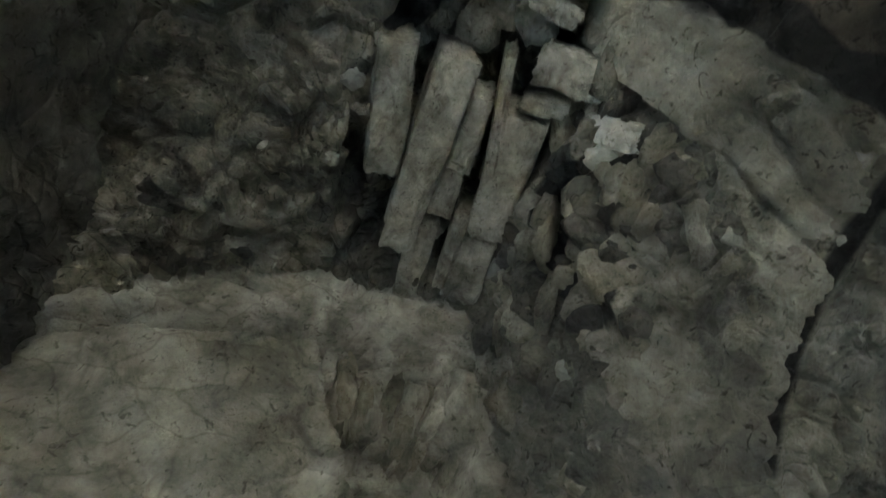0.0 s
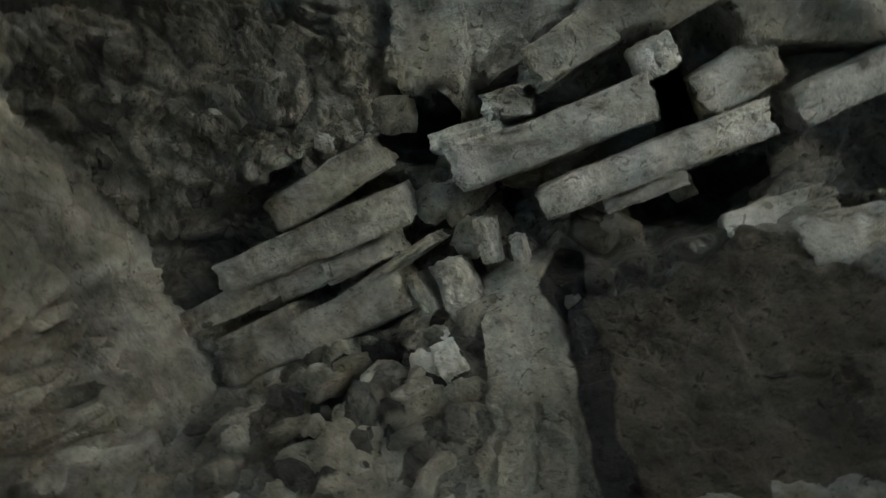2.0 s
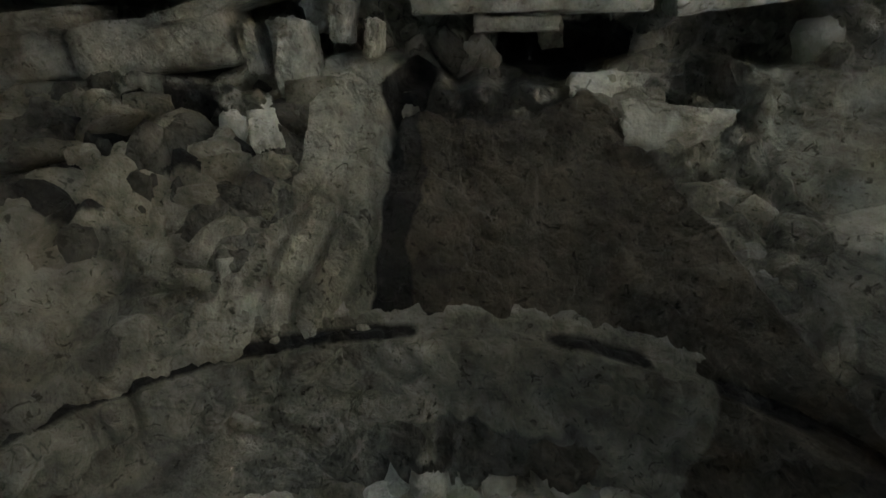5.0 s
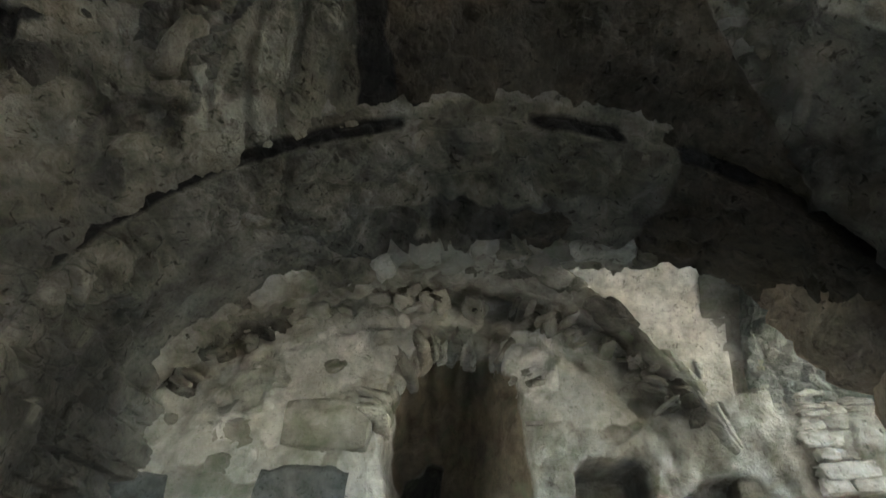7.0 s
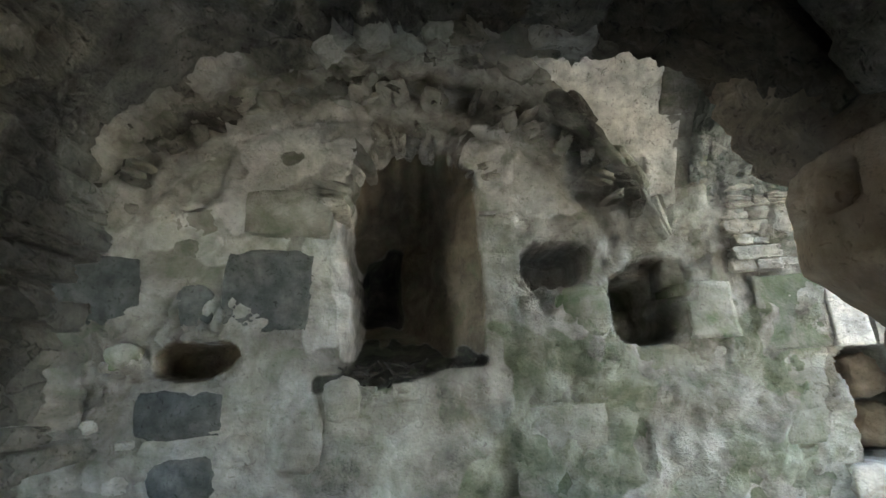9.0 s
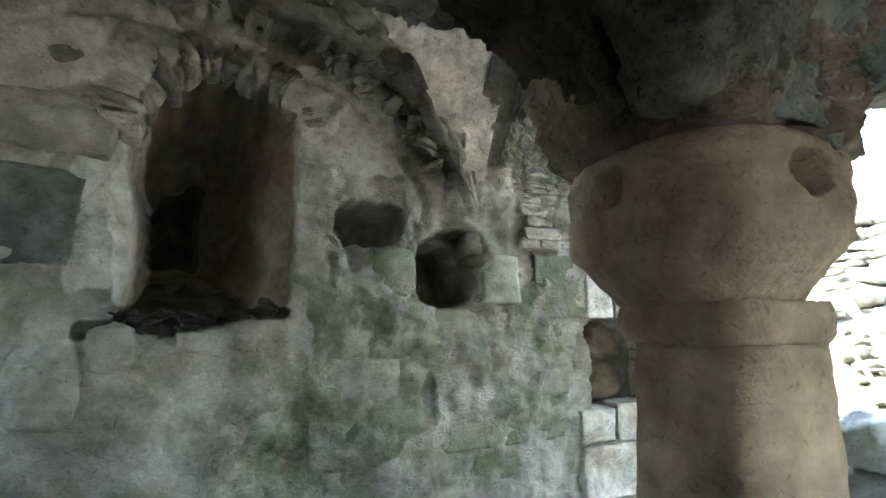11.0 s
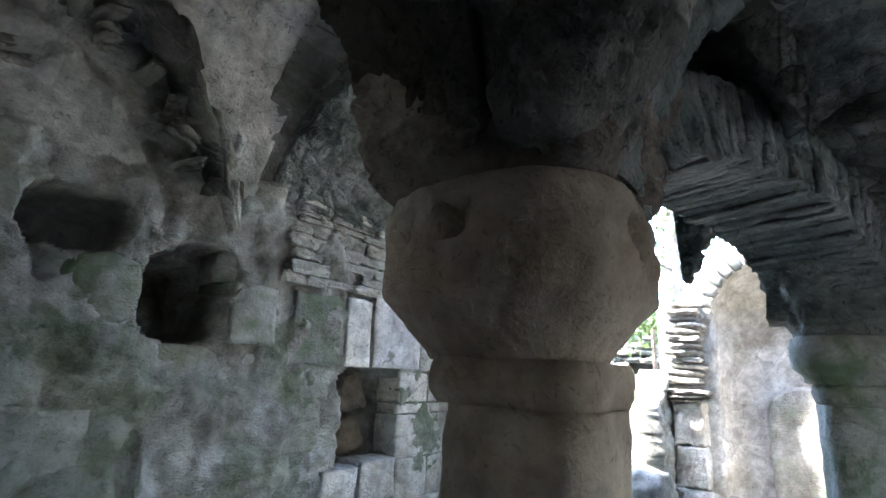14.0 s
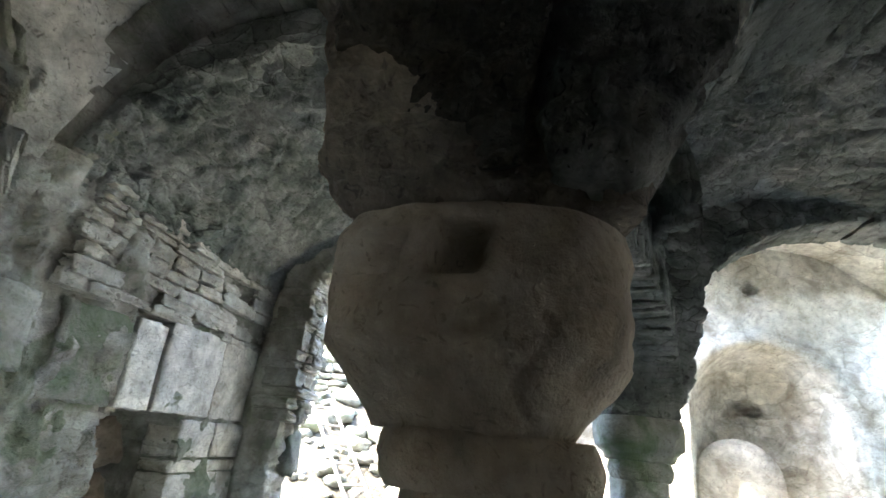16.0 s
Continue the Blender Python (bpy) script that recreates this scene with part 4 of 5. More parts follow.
    # groove behind the lip coloured black, its shade painted in
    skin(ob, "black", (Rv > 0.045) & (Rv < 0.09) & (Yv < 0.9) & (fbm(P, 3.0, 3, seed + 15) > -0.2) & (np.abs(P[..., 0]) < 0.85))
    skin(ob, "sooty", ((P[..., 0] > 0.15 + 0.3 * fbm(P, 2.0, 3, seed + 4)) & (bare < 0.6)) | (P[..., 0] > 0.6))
    return tagged(ob, label, "arch", kind="structure")


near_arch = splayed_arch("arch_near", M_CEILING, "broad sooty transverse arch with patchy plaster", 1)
rnd = random.Random(41)
for i in range(46):
    th = rnd.uniform(0.35, 0.66) * math.pi
    w = rnd.uniform(0.05, 0.11)
    stone("stone", rnd.choice((M_CRUMB, M_WALL, M_STONE)), (w * rnd.uniform(1, 1.8), w, w * 0.8), Matrix.Translation((0.14 + 1.13 * math.cos(th), 1.34 + rnd.uniform(-0.05, 0.03), 1.93 + 0.57 * math.sin(th) + rnd.uniform(0.0, 0.05))) @ pose(0, 0, 0, rnd.uniform(-30, 30), rnd.uniform(-30, 30), rnd.uniform(0, 180)), near_arch, rnd.randrange(6))
arch_band("arch_south", (-1.2, -1.2), (1.15, -1.2), 1.94, 0.6, 0.36, 0.45, M_VAULT, "broad sooty transverse arch", 7, 1.0, grooves=9.0)
arch_stones("arch_wall_rib", (1.66, 1.1), (1.92, 3.2), 1.98, 1.5, 0.33, 0.3, 27, M_WALL, "grey stone transverse rib springing from the wall", 2, 0.012)
arch_stones("arch_east", (1.62, 0.96), (3.50, 0.22), 1.92, 0.42, 0.55, 0.3, 46, M_DARKVAULT, "damp dark arch of thin stone voussoirs", 3, 0.008)
arch_stones("arch_bay_side", (1.42, 0.72), (1.42, -1.2), 2.0, 0.85, 0.42, 0.35, 31, M_DARKVAULT, "dark transverse arch of rough voussoirs", 4, 0.02)
arch_stones("arch_apse", (3.82, 0.0), (3.82, -2.75), 1.9, 1.35, 0.4, 0.5, 41, M_DARKVAULT, "dark stone arch before the apse", 6, 0.012)
arch_stones("arch_outer", (4.4, 2.88), (3.85, 0.36), 2.15, 1.15, 0.38, 0.24, 33, M_WALL, "broken stone arch open to daylight", 8, 0.03)


# ---- columns ----
def ring_loft(profile, sides=8, bulge=0.16):
    """Square-ish loft: rows of (height, half width); corners softened."""
    rows = []
    for h, r in profile:
        row = []
        for k in range(sides * 4):
            th = 2 * math.pi * (k + 0.5) / (sides * 4)
            c, s = math.cos(th), math.sin(th)
            e = 1 / (abs(c) ** (2 / bulge) + abs(s) ** (2 / bulge)) ** (bulge / 2)
            row.append((r * e * c, r * e * s, h))
        rows.append(row)
    return np.array(rows)


def loft_part(name, profile, mat, parent, seed=0, amp=0.014, bulge=0.16, cut=None, label="", sides=20, shift=(0, 0), layers=0.0):
    P = ring_loft(profile, sides, bulge)
    n, k = P.shape[:2]
    P[..., 0] += shift[0] * np.linspace(0, 1, n)[:, None]
    P[..., 1] += shift[1] * np.linspace(0, 1, n)[:, None]
    C = P.copy()
    C[..., :2] = 0
    nrm = P - C
    nrm /= np.linalg.norm(nrm, axis=-1, keepdims=True) + 1e-9
    d = amp * fbm(P + seed, 4.0, 4, seed) + amp * 0.35 * fbm(P + seed, 17.0, 4, seed + 4)
    if layers:
        d = d + 0.02 * smooth(0.05, 0.35, np.abs(((P[..., 2] * layers + 0.5 * fbm(P, 2.0, 3, seed)) % 1.0) - 0.5) * 2)
    if cut is not None:
        d = d - cut(P)
    P = P + nrm * d[..., None]
    faces = []
    for i in range(n - 1):
        for j in range(k):
            faces.append((i * k + j, i * k + (j + 1) % k, (i + 1) * k + (j + 1) % k, (i + 1) * k + j))
    faces.append(tuple(range(k))[::-1])
    faces.append(tuple((n - 1) * k + j for j in range(k)))
    return link_mesh(name, P.reshape(-1, 3).tolist(), faces, mat, parent, label)


def profile_rows(points, step=0.02):
    rows = []
    for (h0, r0), (h1, r1) in zip(points, points[1:]):
        m = max(1, int(abs(h1 - h0) / step))
        for i in range(m):
            t = i / m
            rows.append((h0 + (h1 - h0) * t, r0 + (r1 - r0) * t))
    rows.append(points[-1])
    return rows


def column(x, y, neck, top, r_shaft, r_cap, turn, label, mat, cut=None, seed=0, sides=20, springer=0.0, spr_mat=None, off=0.0):
    c = thing("column", label, "column", "columns of the hall", at=(x, y, 0))
    c.rotation_euler = (0, 0, radians(turn))
    loft_part("base", profile_rows([(-0.05, r_shaft + 0.1), (0.14, r_shaft + 0.1), (0.2, r_shaft + 0.03), (0.24, r_shaft)]), mat, c, seed, sides=8)
    shaft = loft_part("shaft", profile_rows([(0.24, r_shaft + 0.03), (neck - 0.06, r_shaft)]), mat, c, seed + 1, 0.012, 0.5, sides=sides)
    shaft.location = (0, -off, 0)
    loft_part("neck_ring", profile_rows([(neck - 0.06, r_shaft + 0.005), (neck - 0.035, r_shaft + 0.018), (neck, r_shaft + 0.024), (neck + 0.03, r_shaft + 0.018), (neck + 0.05, r_shaft + 0.01)], 0.01), mat, c, seed + 2, 0.016, 0.5, sides=sides).location = (0, -off * 0.8, 0)
    hgt = top - neck
    loft_part("capital", profile_rows([(neck + 0.045, r_shaft + 0.008), (neck + hgt * 0.17, r_shaft + 0.035), (neck + hgt * 0.30, r_cap - 0.05), (neck + hgt * 0.42, r_cap - 0.008), (neck + hgt * 0.62, r_cap), (top - 0.05, r_cap), (top, r_cap - 0.015)], 0.008), mat, c, seed + 3, 0.016, 0.7, cut, sides=max(sides, 12))
    if springer:
        loft_part("springer", profile_rows([(top, r_cap - 0.05), (top + 0.08, r_cap - 0.02), (top + 0.4, r_cap + springer), (top + 0.62, r_cap + springer * 2), (top + 1.1, r_cap + springer * 3)]), spr_mat or mat, c, seed + 5, 0.045, 0.2, sides=max(sides, 24), layers=9.0)
    return c


def capital_cut(P):
    x, y, z = P[..., 0], P[..., 1], P[..., 2]
    d = np.zeros(P.shape[:2])
    west = x < -0.2
    for cy, cz, ry, rz, dp in ((0.20, 1.865, 0.055, 0.045, 0.14), (0.03, 1.87, 0.058, 0.054, 0.12), (-0.02, 1.74, 0.05, 0.03, 0.008)):
        d += west * dp * (1 - smooth(0.85, 1.0, np.maximum(np.abs((y - cy + 0.2 * (z - cz)) / ry), np.abs((z - cz) / rz))))
    south = y < -0.2
    arc = np.abs(np.hypot((x + 0.02) / 0.22, (z - 1.98) / 0.33) - 1)
    d -= south * 0.016 * (1 - smooth(0.05, 0.22, arc)) * smooth(-0.2, -0.1, x)
    d += south * 0.09 * (1 - smooth(0.6, 1.0, np.hypot((x - 0.0) / 0.09, (z - 1.87) / 0.07)))
    d += south * 0.08 * (1 - smooth(0.6, 1.0, np.hypot((x - 0.20) / 0.06, (z - 1.76) / 0.06)))
    crack = np.abs(y + 0.12 + 0.03 * np.sin(z * 30))
    d += west * 0.012 * (1 - smooth(0.004, 0.012, crack)) * (z < 1.76)
    return d


column(1.37, 1.03, 1.50, 1.97, 0.203, 0.338, 0, "brown carved stone column with a broad worn capital", M_COLUMN, capital_cut, 1, 44, 0.05, M_SPRING, 0.06)
column(3.68, 0.17, 1.5, 1.8, 0.15, 0.25, 10, "grey stone column with a small flared capital", M_GREENSTONE, None, 2, 24, 0.04, M_DARKVAULT)
pier_west = thing("pier", "dark rubble pier of thin ridged courses carrying the arch", "pier", at=(-1.24, 1.1, 0))
loft_part("core", profile_rows([(-0.05, 0.26), (1.7, 0.25), (2.0, 0.28), (2.3, 0.34)]), M_VAULT, pier_west, 3, 0.03, 0.2, sides=24, layers=14.0)
course_stones(pier_west, (0.22, -0.25, 0), (0, 1, 0), (1, 0, 0), 0.5, 0.7, 2.2, M_VAULT, 22, 0.12, 0.3, 61, name="block", fine=True)
course_stones(pier_west, (-0.25, -0.22, 0), (1, 0, 0), (0, -1, 0), 0.5, 0.7, 2.2, M_VAULT, 22, 0.12, 0.3, 62, name="block", fine=True)
column(-1.3, -1.2, 1.5, 1.92, 0.19, 0.3, 0, "worn stone column carrying the vault", M_COLUMN, None, 4, 12)
column(1.42, -1.3, 1.5, 1.92, 0.19, 0.3, 0, "worn stone column carrying the vault", M_COLUMN, None, 5, 12, 0.05, M_VAULT)


# ---- other walls ----
def plain_wall(name, p0, p1, h0, h1, thick, mat, label, style="plaster", seed=0, side=1, step=0.05, field=None, top=None, k=1.0):
    a, b = np.array(p0, float), np.array(p1, float)
    L_ = np.linalg.norm(b - a)
    nu, nv = int(L_ / step) + 2, int((h1 - h0) / step) + 2
    U, V = np.meshgrid(np.linspace(0, 1, nu), np.linspace(0, 1, nv), indexing="ij")
    H = h1 + 0 * U if top is None else top(U * L_)
    V = h0 + (H - h0) * V
    d = (b - a) / L_
    nn = np.array([-d[1], d[0]]) * side
    P = np.stack([a[0] + (b - a)[0] * U, a[1] + (b - a)[1] * U, V], -1)
    r = rough(P, style, seed, k)
    if field is not None:
        r = r - field(U * L_, V)
    N3 = np.array([nn[0], nn[1], 0])
    ob = solid_sheet(name, P + N3 * r[..., None], P - N3 * thick, mat)
    return tagged(ob, label, "wall", kind="structure")


def west_niche(U, V):
    y = U - 1.2
    P = np.stack([U * 0, y, V], -1)
    w = 0.03 * fbm(P, 6.0, 3, 81)
    yy, zz = y + w, V + w
    q = smooth(0, 0.03, yy + 0.24 - 0.6 * (2.64 - zz)) * (1 - smooth(0.42, 0.46, yy + 0.5 * np.clip(zz - 2.45, 0, 1))) * (1 - smooth(2.68, 2.71, zz - 0.12 * yy))
    hole = 1 - smooth(0.7, 1.0, np.hypot((yy - 0.17) / 0.12, (zz - 2.22) / 0.11))
    crack = np.abs(zz - (2.77 - 0.25 * (y - 0.35) ** 2))
    split = np.abs(yy + 0.75 - 0.9 * (zz - 2.2) + 0.3 * w)
    flake = smooth(0.08, 0.10, fbm(P, 1.9, 4, 84)) + smooth(0.25, 0.27, fbm(P, 2.9, 4, 85))
    return q * (0.26 + 0.08 * fbm(P, 5.0, 3, 83)) + 0.9 * hole + 0.24 * (1 - smooth(0.010, 0.030, crack + 0.012 * fbm(P, 8.0, 3, 86))) - 0.07 * smooth(0.0, 0.03, zz - (2.77 - 0.25 * (y - 0.35) ** 2)) - 0.02 * flake * (1 - q) + 0.03 * (1 - smooth(0.004, 0.016, split)) * (zz < 2.6)


plain_wall("wall_over_arch", (1.5, 1.0), (3.75, 0.12), 2.48, 3.6, 0.4, M_DARKVAULT, "damp rubble wall above the arch", "rubble", seed=17, side=-1, step=0.06)
westwall = plain_wall("wall_west", (-1.62, -1.2), (-1.62, 1.15), -0.1, 3.1, 1.1, M_WEST, "smooth plastered wall under the vault with a broken niche", seed=3, side=-1, step=0.014, field=west_niche, k=1.8)
rnd = random.Random(5)
for i in range(34):
    yy, zz = rnd.uniform(-0.16, 0.42), rnd.uniform(2.45, 2.68)
    if yy < -0.2 + 0.6 * (2.64 - zz):
        continue
    stone("voussoir", rnd.choice((M_WEST, M_WEST, M_CRUMB)), (rnd.uniform(0.045, 0.08), rnd.uniform(0.10, 0.2), rnd.uniform(0.12, 0.24)), Matrix.Translation((-1.83 + rnd.uniform(-0.03, 0.05), yy, zz)) @ pose(0, 0, 0, 0, 0, 90) @ pose(0, 0, 0, rnd.uniform(-12, 12), (yy - 0.12) * 60 + rnd.uniform(-9, 9), 0), westwall, i % 6)
# outer walls with unseen openings, added to let fill light into the hall
plain_wall("wall_far_west", (-3.35, -1.9), (-3.35, 1.5), -0.1, 4.3, 0.5, M_WALL, "plastered rubble wall beside a doorway", seed=13, side=-1, step=0.1)
plain_wall("wall_far_west_end", (-3.35, 2.12), (-3.35, 3.4), -0.1, 4.3, 0.5, M_WALL, "plastered rubble wall beside a window", seed=14, side=-1, step=0.1)
plain_wall("wall_under_window", (-3.35, 1.51), (-3.35, 2.11), -0.1, 1.2, 0.5, M_WALL, "plastered rubble wall under a window", seed=16, side=-1, step=0.1)
plain_wall("wall_over_window", (-3.35, 1.51), (-3.35, 2.11), 2.9, 4.3, 0.5, M_WALL, "plastered rubble wall over a window", seed=18, side=-1, step=0.1)
plain_wall("wall_over_west_door", (-3.35, -3.2), (-3.35, -1.91), 2.2, 4.3, 0.5, M_WALL, "plastered rubble wall over a doorway", seed=15, side=-1, step=0.1)
plain_wall("wall_south", (-3.4, -3.4), (-0.10, -3.4), -0.1, 4.35, 0.5, M_WALL, "plastered rubble wall beside a doorway", seed=5, side=1, step=0.1)
plain_wall("wall_south_middle", (0.26, -3.4), (2.2, -3.4), -0.1, 4.35, 0.5, M_WALL, "plastered rubble wall between two doorways", seed=6, side=1, step=0.1)
plain_wall("wall_south_east", (3.1, -3.4), (6.0, -3.4), -0.1, 4.35, 0.5, M_WALL, "plastered rubble wall beside a doorway", seed=7, side=1, step=0.1)
plain_wall("wall_over_door", (-0.09, -3.4), (0.25, -3.4), 1.98, 4.35, 0.5, M_WALL, "plastered rubble wall over a doorway", seed=9, side=1, step=0.1)
plain_wall("wall_over_side_door", (2.21, -3.4), (3.09, -3.4), 2.0, 4.35, 0.5, M_WALL, "plastered rubble wall over a doorway", seed=10, side=1, step=0.1)
pier = plain_wall("wall_pier", (4.2, 2.86), (4.55, 2.86), -0.1, 2.2, 0.5, M_WALL, "rough stone pier ending the wall", "rubble", seed=15, side=-1, step=0.03)
course_stones(pier, (4.2, 2.86, 0), (1, 0, 0), (0, -1, 0), 0.36, 1.55, 2.9, M_WALL, 13, 0.08, 0.22, 9, name="block", depth=0.3, fine=True)
course_stones(pier, (4.52, 2.85, 0), (0, 1, 0), (1, 0, 0), 0.4, 0.0, 2.9, M_RUBBLE, 14, 0.12, 0.3, 19, name="block", depth=0.2)


# ---- apses in the east ----
EX = 6.7


def east_top(U):
    y = 1.75 - U
    return 3.05 + 0.12 * np.sin(U * 7) + 0.08 * np.sin(U * 17) - 0.7 * smooth(1.15, 1.6, y) + 1.7 * smooth(-0.45, -0.75, y) * 1.0 + 1.7 * (y < -0.75) * 0


def apse_depth(U, V):
    y = 1.75 - U
    d = np.zeros_like(U)
    for yc, r, spring in ((0.45, 0.70, 2.25), (-1.95, 0.82, 2.2)):
        up = np.clip(V - spring, 0, 9)
        d = np.maximum(d, np.sqrt(np.clip(r * r - (y - yc) ** 2 - up ** 2, 0, 9)) * 0.9)
        ring = np.abs(np.hypot(y - yc, up) - (r + 0.10))
        d = d - 0.05 * (1 - smooth(0.05, 0.09, ring))
    d += 0.25 * (1 - smooth(0.6, 1.0, np.hypot((y + 1.95 + 0.1) / 0.16, (V - 2.35) / 0.10)))
    d += 0.2 * (1 - smooth(0.6, 1.0, np.hypot((y + 1.95) / 0.12, (V - 3.75) / 0.08)))
    return d + 0.03 * fbm(np.stack([U, V, U * 0], -1), 2.5, 4, 3)


east = plain_wall("wall_east", (EX, 1.75), (EX, -4.6), -0.1, 4.6, 1.6, M_APSE, "pale plastered wall with two half-domed apses", seed=23, side=-1, step=0.035, field=apse_depth, top=east_top, k=0.8)


rnd = random.Random(51)
for i in range(17):
    th = math.pi * (i + 0.5) / 17
    stone("voussoir", rnd.choice((M_STONE, M_RUBBLE)), (0.12, 0.20, 0.12), Matrix.Translation((EX - 0.06, 0.45 + 0.80 * math.cos(th), 2.25 + 0.80 * math.sin(th))) @ pose(0, 0, 0, math.degrees(th), 0, 0), east, rnd.randrange(6))
groin("ceiling_apse", 4.0, 6.9, -3.9, -0.25, 2.6, 1.75, 1.75, M_APSE, "pale plastered vault before the apse", "plaster", seed=81, n=70)


def round_slab(name, y, r, top, x, label, mat):
    t = thing(name, label, "stone slab", at=(x, y, 0))
    n = 28
    ring = [(r * math.cos(math.pi * i / n), top - r + r * math.sin(math.pi * i / n)) for i in range(n + 1)] + [(-r, -0.05), (r, -0.05)]
    k = len(ring)
    rows = [(0.0, 1.0), (-0.09, 1.0), (-0.13, 0.96), (-0.15, 0.85)]
    g = [(xx, a * s, (b - 0.5) * s + 0.5) for xx, s in rows for a, b in ring]
    faces = [(q * k + j, q * k + (j + 1) % k, (q + 1) * k + (j + 1) % k, (q + 1) * k + j) for q in range(3) for j in range(k)]
    faces += [tuple(range(k))[::-1], tuple(3 * k + j for j in range(k))]
    link_mesh("slab", g, faces, mat, t, shade=False)
    return t


round_slab("round_headed_slab", 0.36, 0.36, 1.55, EX + 0.48, "round-headed tan stone slab standing in the apse", M_RUBBLE)
round_slab("round_headed_slab", -1.75, 0.5, 1.95, EX + 0.5, "broad round-headed pale slab standing in the apse", M_APSE)
pil = thing("pilaster", "pale stone pilaster with a moulded impost and stacked slabs", "pilaster", at=(EX, 1.43, 0))
for i, (z0, z1_, hw, mat) in enumerate(((-0.05, 0.42, 0.16, M_APSE), (0.43, 0.85, 0.155, M_APSE), (0.86, 1.32, 0.16, M_APSE), (1.33, 1.36, 0.18, M_STONE), (1.375, 1.405, 0.20, M_STONE), (1.42, 1.46, 0.22, M_STONE))):
    stone("block", mat, (0.5, hw * 2, z1_ - z0), Matrix.Translation((-0.05 - (hw - 0.15), 0, (z0 + z1_) / 2)), pil, 30 + i, True)
for i in range(13):
    z0 = 1.48 + i * 0.078
    stone("slab", M_STONE, (0.42 + 0.08 * rnd.random(), 0.30 + 0.06 * rnd.random(), 0.066), Matrix.Translation((-0.02 + rnd.uniform(-0.05, 0.05), rnd.uniform(-0.03, 0.03), z0)), pil, rnd.randrange(6))
stub = plain_wall("wall_stub", (5.9, 1.62), (6.6, 1.62), -0.1, 1.9, 0.35, M_RUBBLE, "low rough stub of rubble wall", "rubble", seed=33, side=-1, step=0.04, top=lambda U: 1.25 + 0.6 * U)

# ---- outside: dry-stone wall, slope, ladder, trees ----
dry = thing("dry_stone_wall", "pale dry-stone wall of rounded field stones on the slope", "stone wall", at=(0, 0, 0))
course_stones(dry, (8.95, 2.3, 0), (0.02, 1, 0), (-1, 0.02, 0), 4.2, 1.82, 3.05, M_RUBBLE, 9, 0.12, 0.36, 4, depth=0.45)
stone("stone", M_RUBBLE, (0.4, 0.72, 0.52), Matrix.Translation((8.82, 3.5, 2.1)), dry, 12, True)


def ground_z(x, y):
    i = int(np.argmin(np.abs(GX[:, 0] - x)))
    j = int(np.argmin(np.abs(GY[0] - y)))
    return float(GZ[i, j])


heap = thing("rubble_heap", "loose heap of pale broken stones on the slope", "rubble", kind="stuff")
rnd = random.Random(21)
for i in range(260):
    x, y = rnd.uniform(4.9, 8.7), rnd.uniform(1.6, 5.2)
    if y < 1.9 and x > 6.2:
        continue
    w = rnd.uniform(0.05, 0.16) if rnd.random() < 0.8 else rnd.uniform(0.18, 0.38)
    stone("rock", rnd.choice((M_RUBBLE, M_GREENSTONE, M_RUBBLE)), (w * 1.3, w, w * 0.6), Matrix.Translation((x, y, ground_z(x, y) + w * 0.15)) @ pose(0, 0, 0, rnd.uniform(-20, 20), rnd.uniform(-20, 20), rnd.uniform(0, 180)), heap, rnd.randrange(6))
for x, y, sx, sy, sz, mat in ((6.15, 1.95, 0.5, 0.45, 0.36, M_GREENSTONE), (6.3, 2.15, 0.36, 0.4, 0.5, M_GREENSTONE), (5.85, 1.75, 0.6, 0.4, 0.4, M_GREYSTONE), (6.2, 1.9, 0.4, 0.35, 1.0, M_GREENSTONE)):
    b = thing("boulder", "mossy fallen block lying on the slope", "boulder", "fallen blocks", at=(x, y, ground_z(x, y)))
    stone("block", mat, (sx, sy, sz), Matrix.Translation((0, 0, sz * 0.42)), b, rnd.randrange(4) + 10, True)
low = thing("low_wall", "low end of a block wall with moss on one side", "wall", at=(4.62, 2.08, 0))
stone("block", M_RUBBLE, (0.45, 0.30, 0.40), Matrix.Translation((0, 0.1, 0.58)), low, 11, True)
stone("block", M_RUBBLE, (0.48, 0.32, 0.42), Matrix.Translation((0, 0.1, 0.18)), low, 12, True)
stone("moss_clump", M_MOSS, (0.3, 0.22, 0.75), Matrix.Translation((0.05, -0.12, 0.36)), low, 13, True)


def tube(name, a, b, r, mat, parent, n=10, r1=None, wob=0.0, seed=0, steps=1):
    a, b = Vector(a), Vector(b)
    d = (b - a).normalized()
    u_ = d.orthogonal().normalized()
    w_ = d.cross(u_)
    g, faces = [], []
    for s in range(steps + 1):
        t = s / steps
        c = a.lerp(b, t) + Vector((math.sin(seed + t * 5), math.cos(seed * 2 + t * 4), 0)) * wob * t
        rr = r + ((r1 if r1 is not None else r) - r) * t
        for i in range(n):
            th = 2 * math.pi * i / n
            g.append(c + (u_ * math.cos(th) + w_ * math.sin(th)) * rr * (1 + 0.12 * wob * 5 * math.sin(3 * th + s)))
    for s in range(steps):
        for i in range(n):
            faces.append((s * n + i, s * n + (i + 1) % n, (s + 1) * n + (i + 1) % n, (s + 1) * n + i))
    faces += [tuple(range(n))[::-1], tuple(steps * n + i for i in range(n))]
    return link_mesh(name, g, faces, mat, parent)


ladder = thing("ladder", "grey steel ladder leaning on the rubble slope", "ladder")
foot, topp = Vector((5.48, 1.88, 0.06)), Vector((6.78, 3.50, 1.92))
acr = Vector((0.80, -0.60, 0)) * 0.165
for s in (-1, 1):
    tube("rail", foot + acr * s, topp + acr * s, 0.019, M_METAL, ladder)
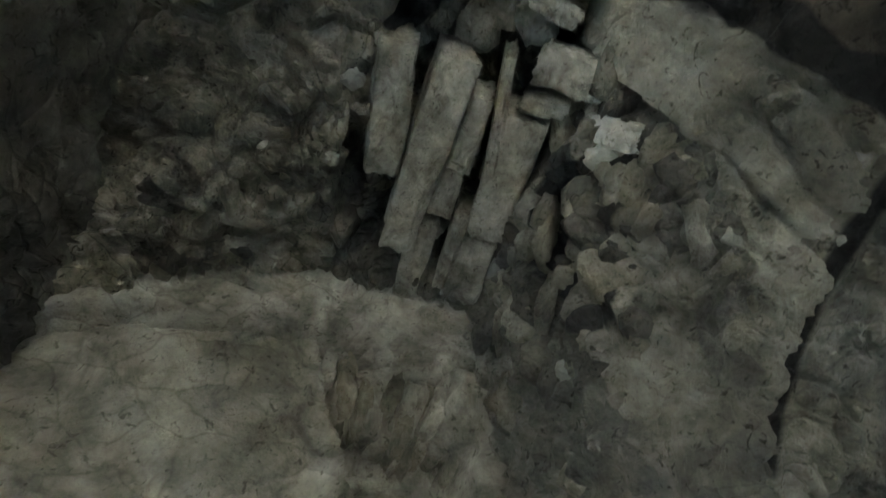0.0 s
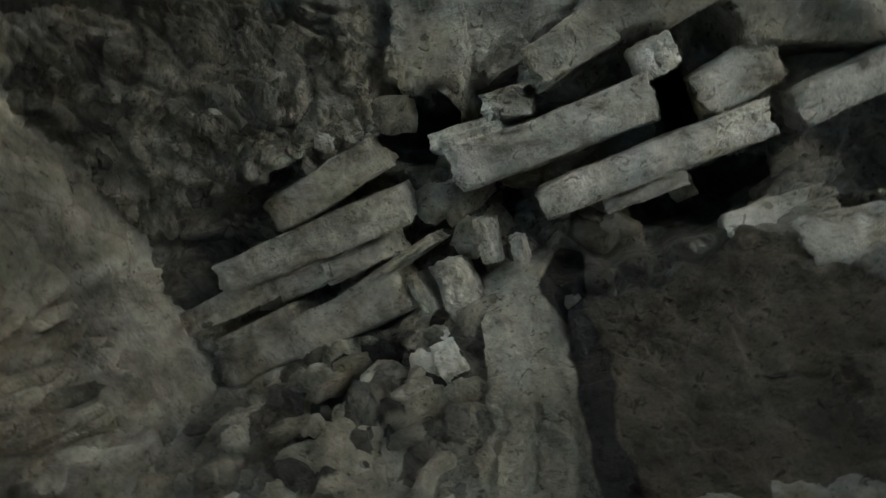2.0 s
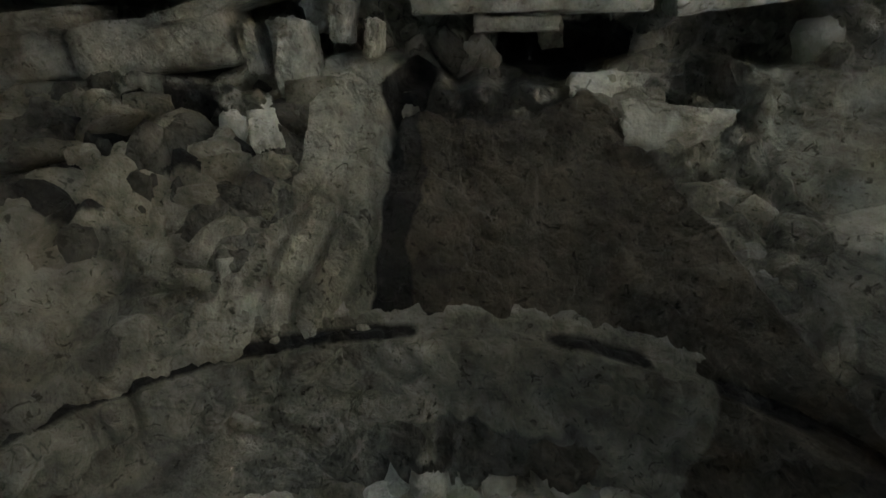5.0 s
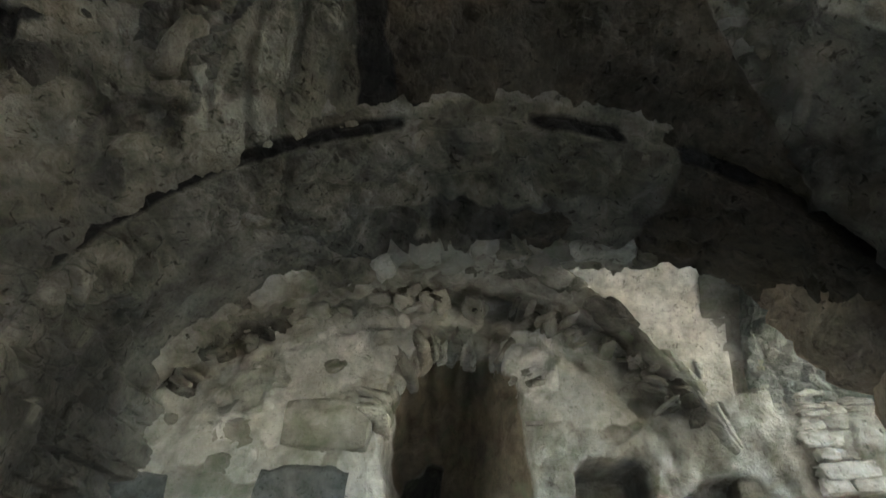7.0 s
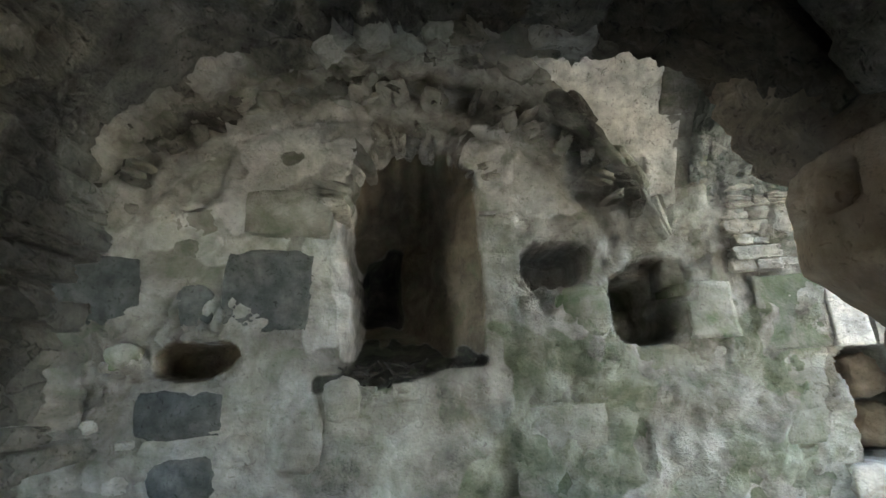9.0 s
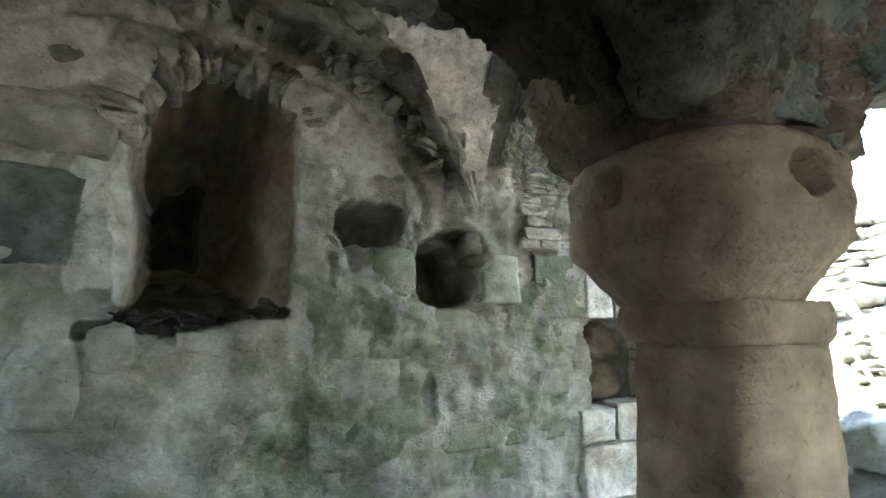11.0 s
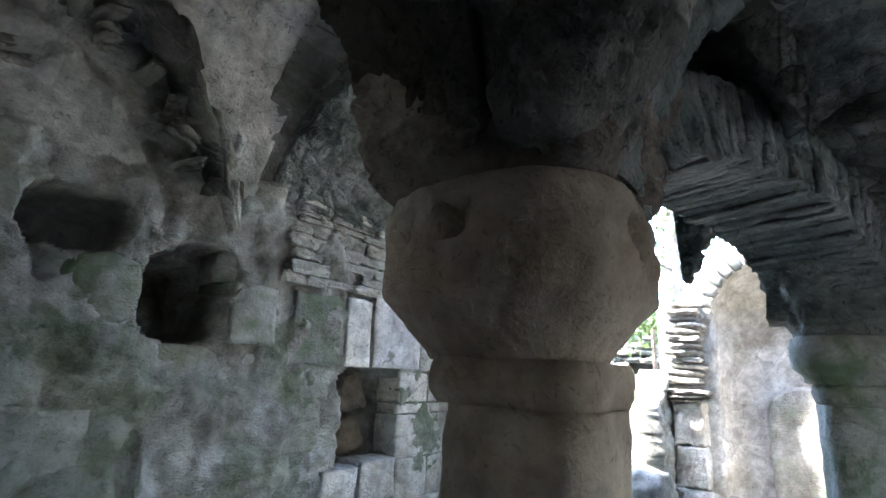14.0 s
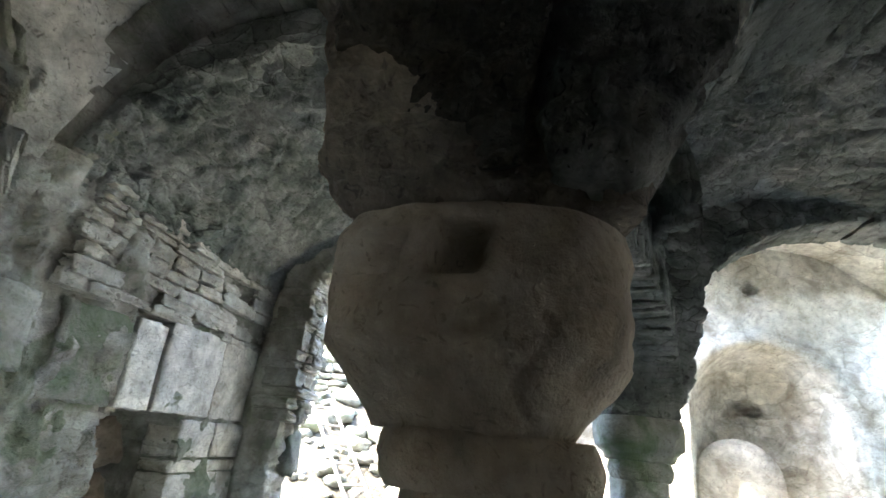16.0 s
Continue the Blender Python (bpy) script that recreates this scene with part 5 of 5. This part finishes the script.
for i in range(9):
    c = foot.lerp(topp, 0.07 + i * 0.108)
    tube("rung", c - acr, c + acr, 0.014, M_METAL, ladder, 8)


def tree(x, y, h, lean, seed):
    t = thing("tree", "slender woodland tree with thin light foliage", "tree", "trees on the slope", at=(x, y, ground_z(x, y)))
    rn = random.Random(seed)
    tp = Vector((lean[0], lean[1], h))
    tube("trunk", (0, 0, -0.6), tp, 0.17, M_BARK, t, 12, 0.05, 0.12, seed, 8)
    g, faces = [], []
    for i in range(7):
        f = rn.uniform(0.35, 0.95)
        st = tp * f
        en = st + Vector((rn.uniform(-1, 1), rn.uniform(-1, 1), rn.uniform(0.3, 1))) * rn.uniform(0.7, 1.4)
        tube("limb", st, en, 0.05, M_BARK, t, 7, 0.012, 0.1, seed + i, 4)
        for _ in range(130):
            c = st.lerp(en, rn.uniform(0.4, 1.15)) + Vector((rn.gauss(0, 0.35), rn.gauss(0, 0.35), rn.gauss(0, 0.28)))
            q = Euler((rn.uniform(0, 6), rn.uniform(0, 6), rn.uniform(0, 6))).to_matrix()
            o = len(g)
            s = rn.uniform(0.05, 0.1)
            g += [c + q @ Vector(v_) * s for v_ in ((-1, 0, 0), (0, -0.45, 0.1), (1, 0, 0), (0, 0.45, 0.1))]
            faces.append((o, o + 1, o + 2, o + 3))
    link_mesh("crown", g, faces, M_LEAF, t, shade=False)
    return t


tree(10.4, 3.55, 5.5, (0.2, 1.3, 0), 1)
tree(10.4, 4.25, 5.2, (-0.2, -0.5, 0), 2)
tree(12.0, 2.2, 5.0, (0.1, 0.4, 0), 3)
tree(13.5, 6.2, 6.0, (0.1, 0.2, 0), 5)
bush = thing("bush", "small green shrub growing on the ruin", "bush", at=(7.6, 2.0, 2.05))
g, faces = [], []
for _ in range(500):
    c = Vector((rnd.gauss(0, 0.25), rnd.gauss(0, 0.3), rnd.gauss(0.3, 0.16)))
    q = Euler((rnd.uniform(0, 6), rnd.uniform(0, 6), rnd.uniform(0, 6))).to_matrix()
    o = len(g)
    g += [c + q @ Vector(v_) * 0.06 for v_ in ((-1, 0, 0), (0, -0.45, 0.1), (1, 0, 0), (0, 0.45, 0.1))]
    faces.append((o, o + 1, o + 2, o + 3))
link_mesh("leaves", g, faces, M_LEAF, bush, shade=False)
tube("stem", (0, 0, -0.6), (0, 0, 0.35), 0.03, M_BARK, bush, 7)
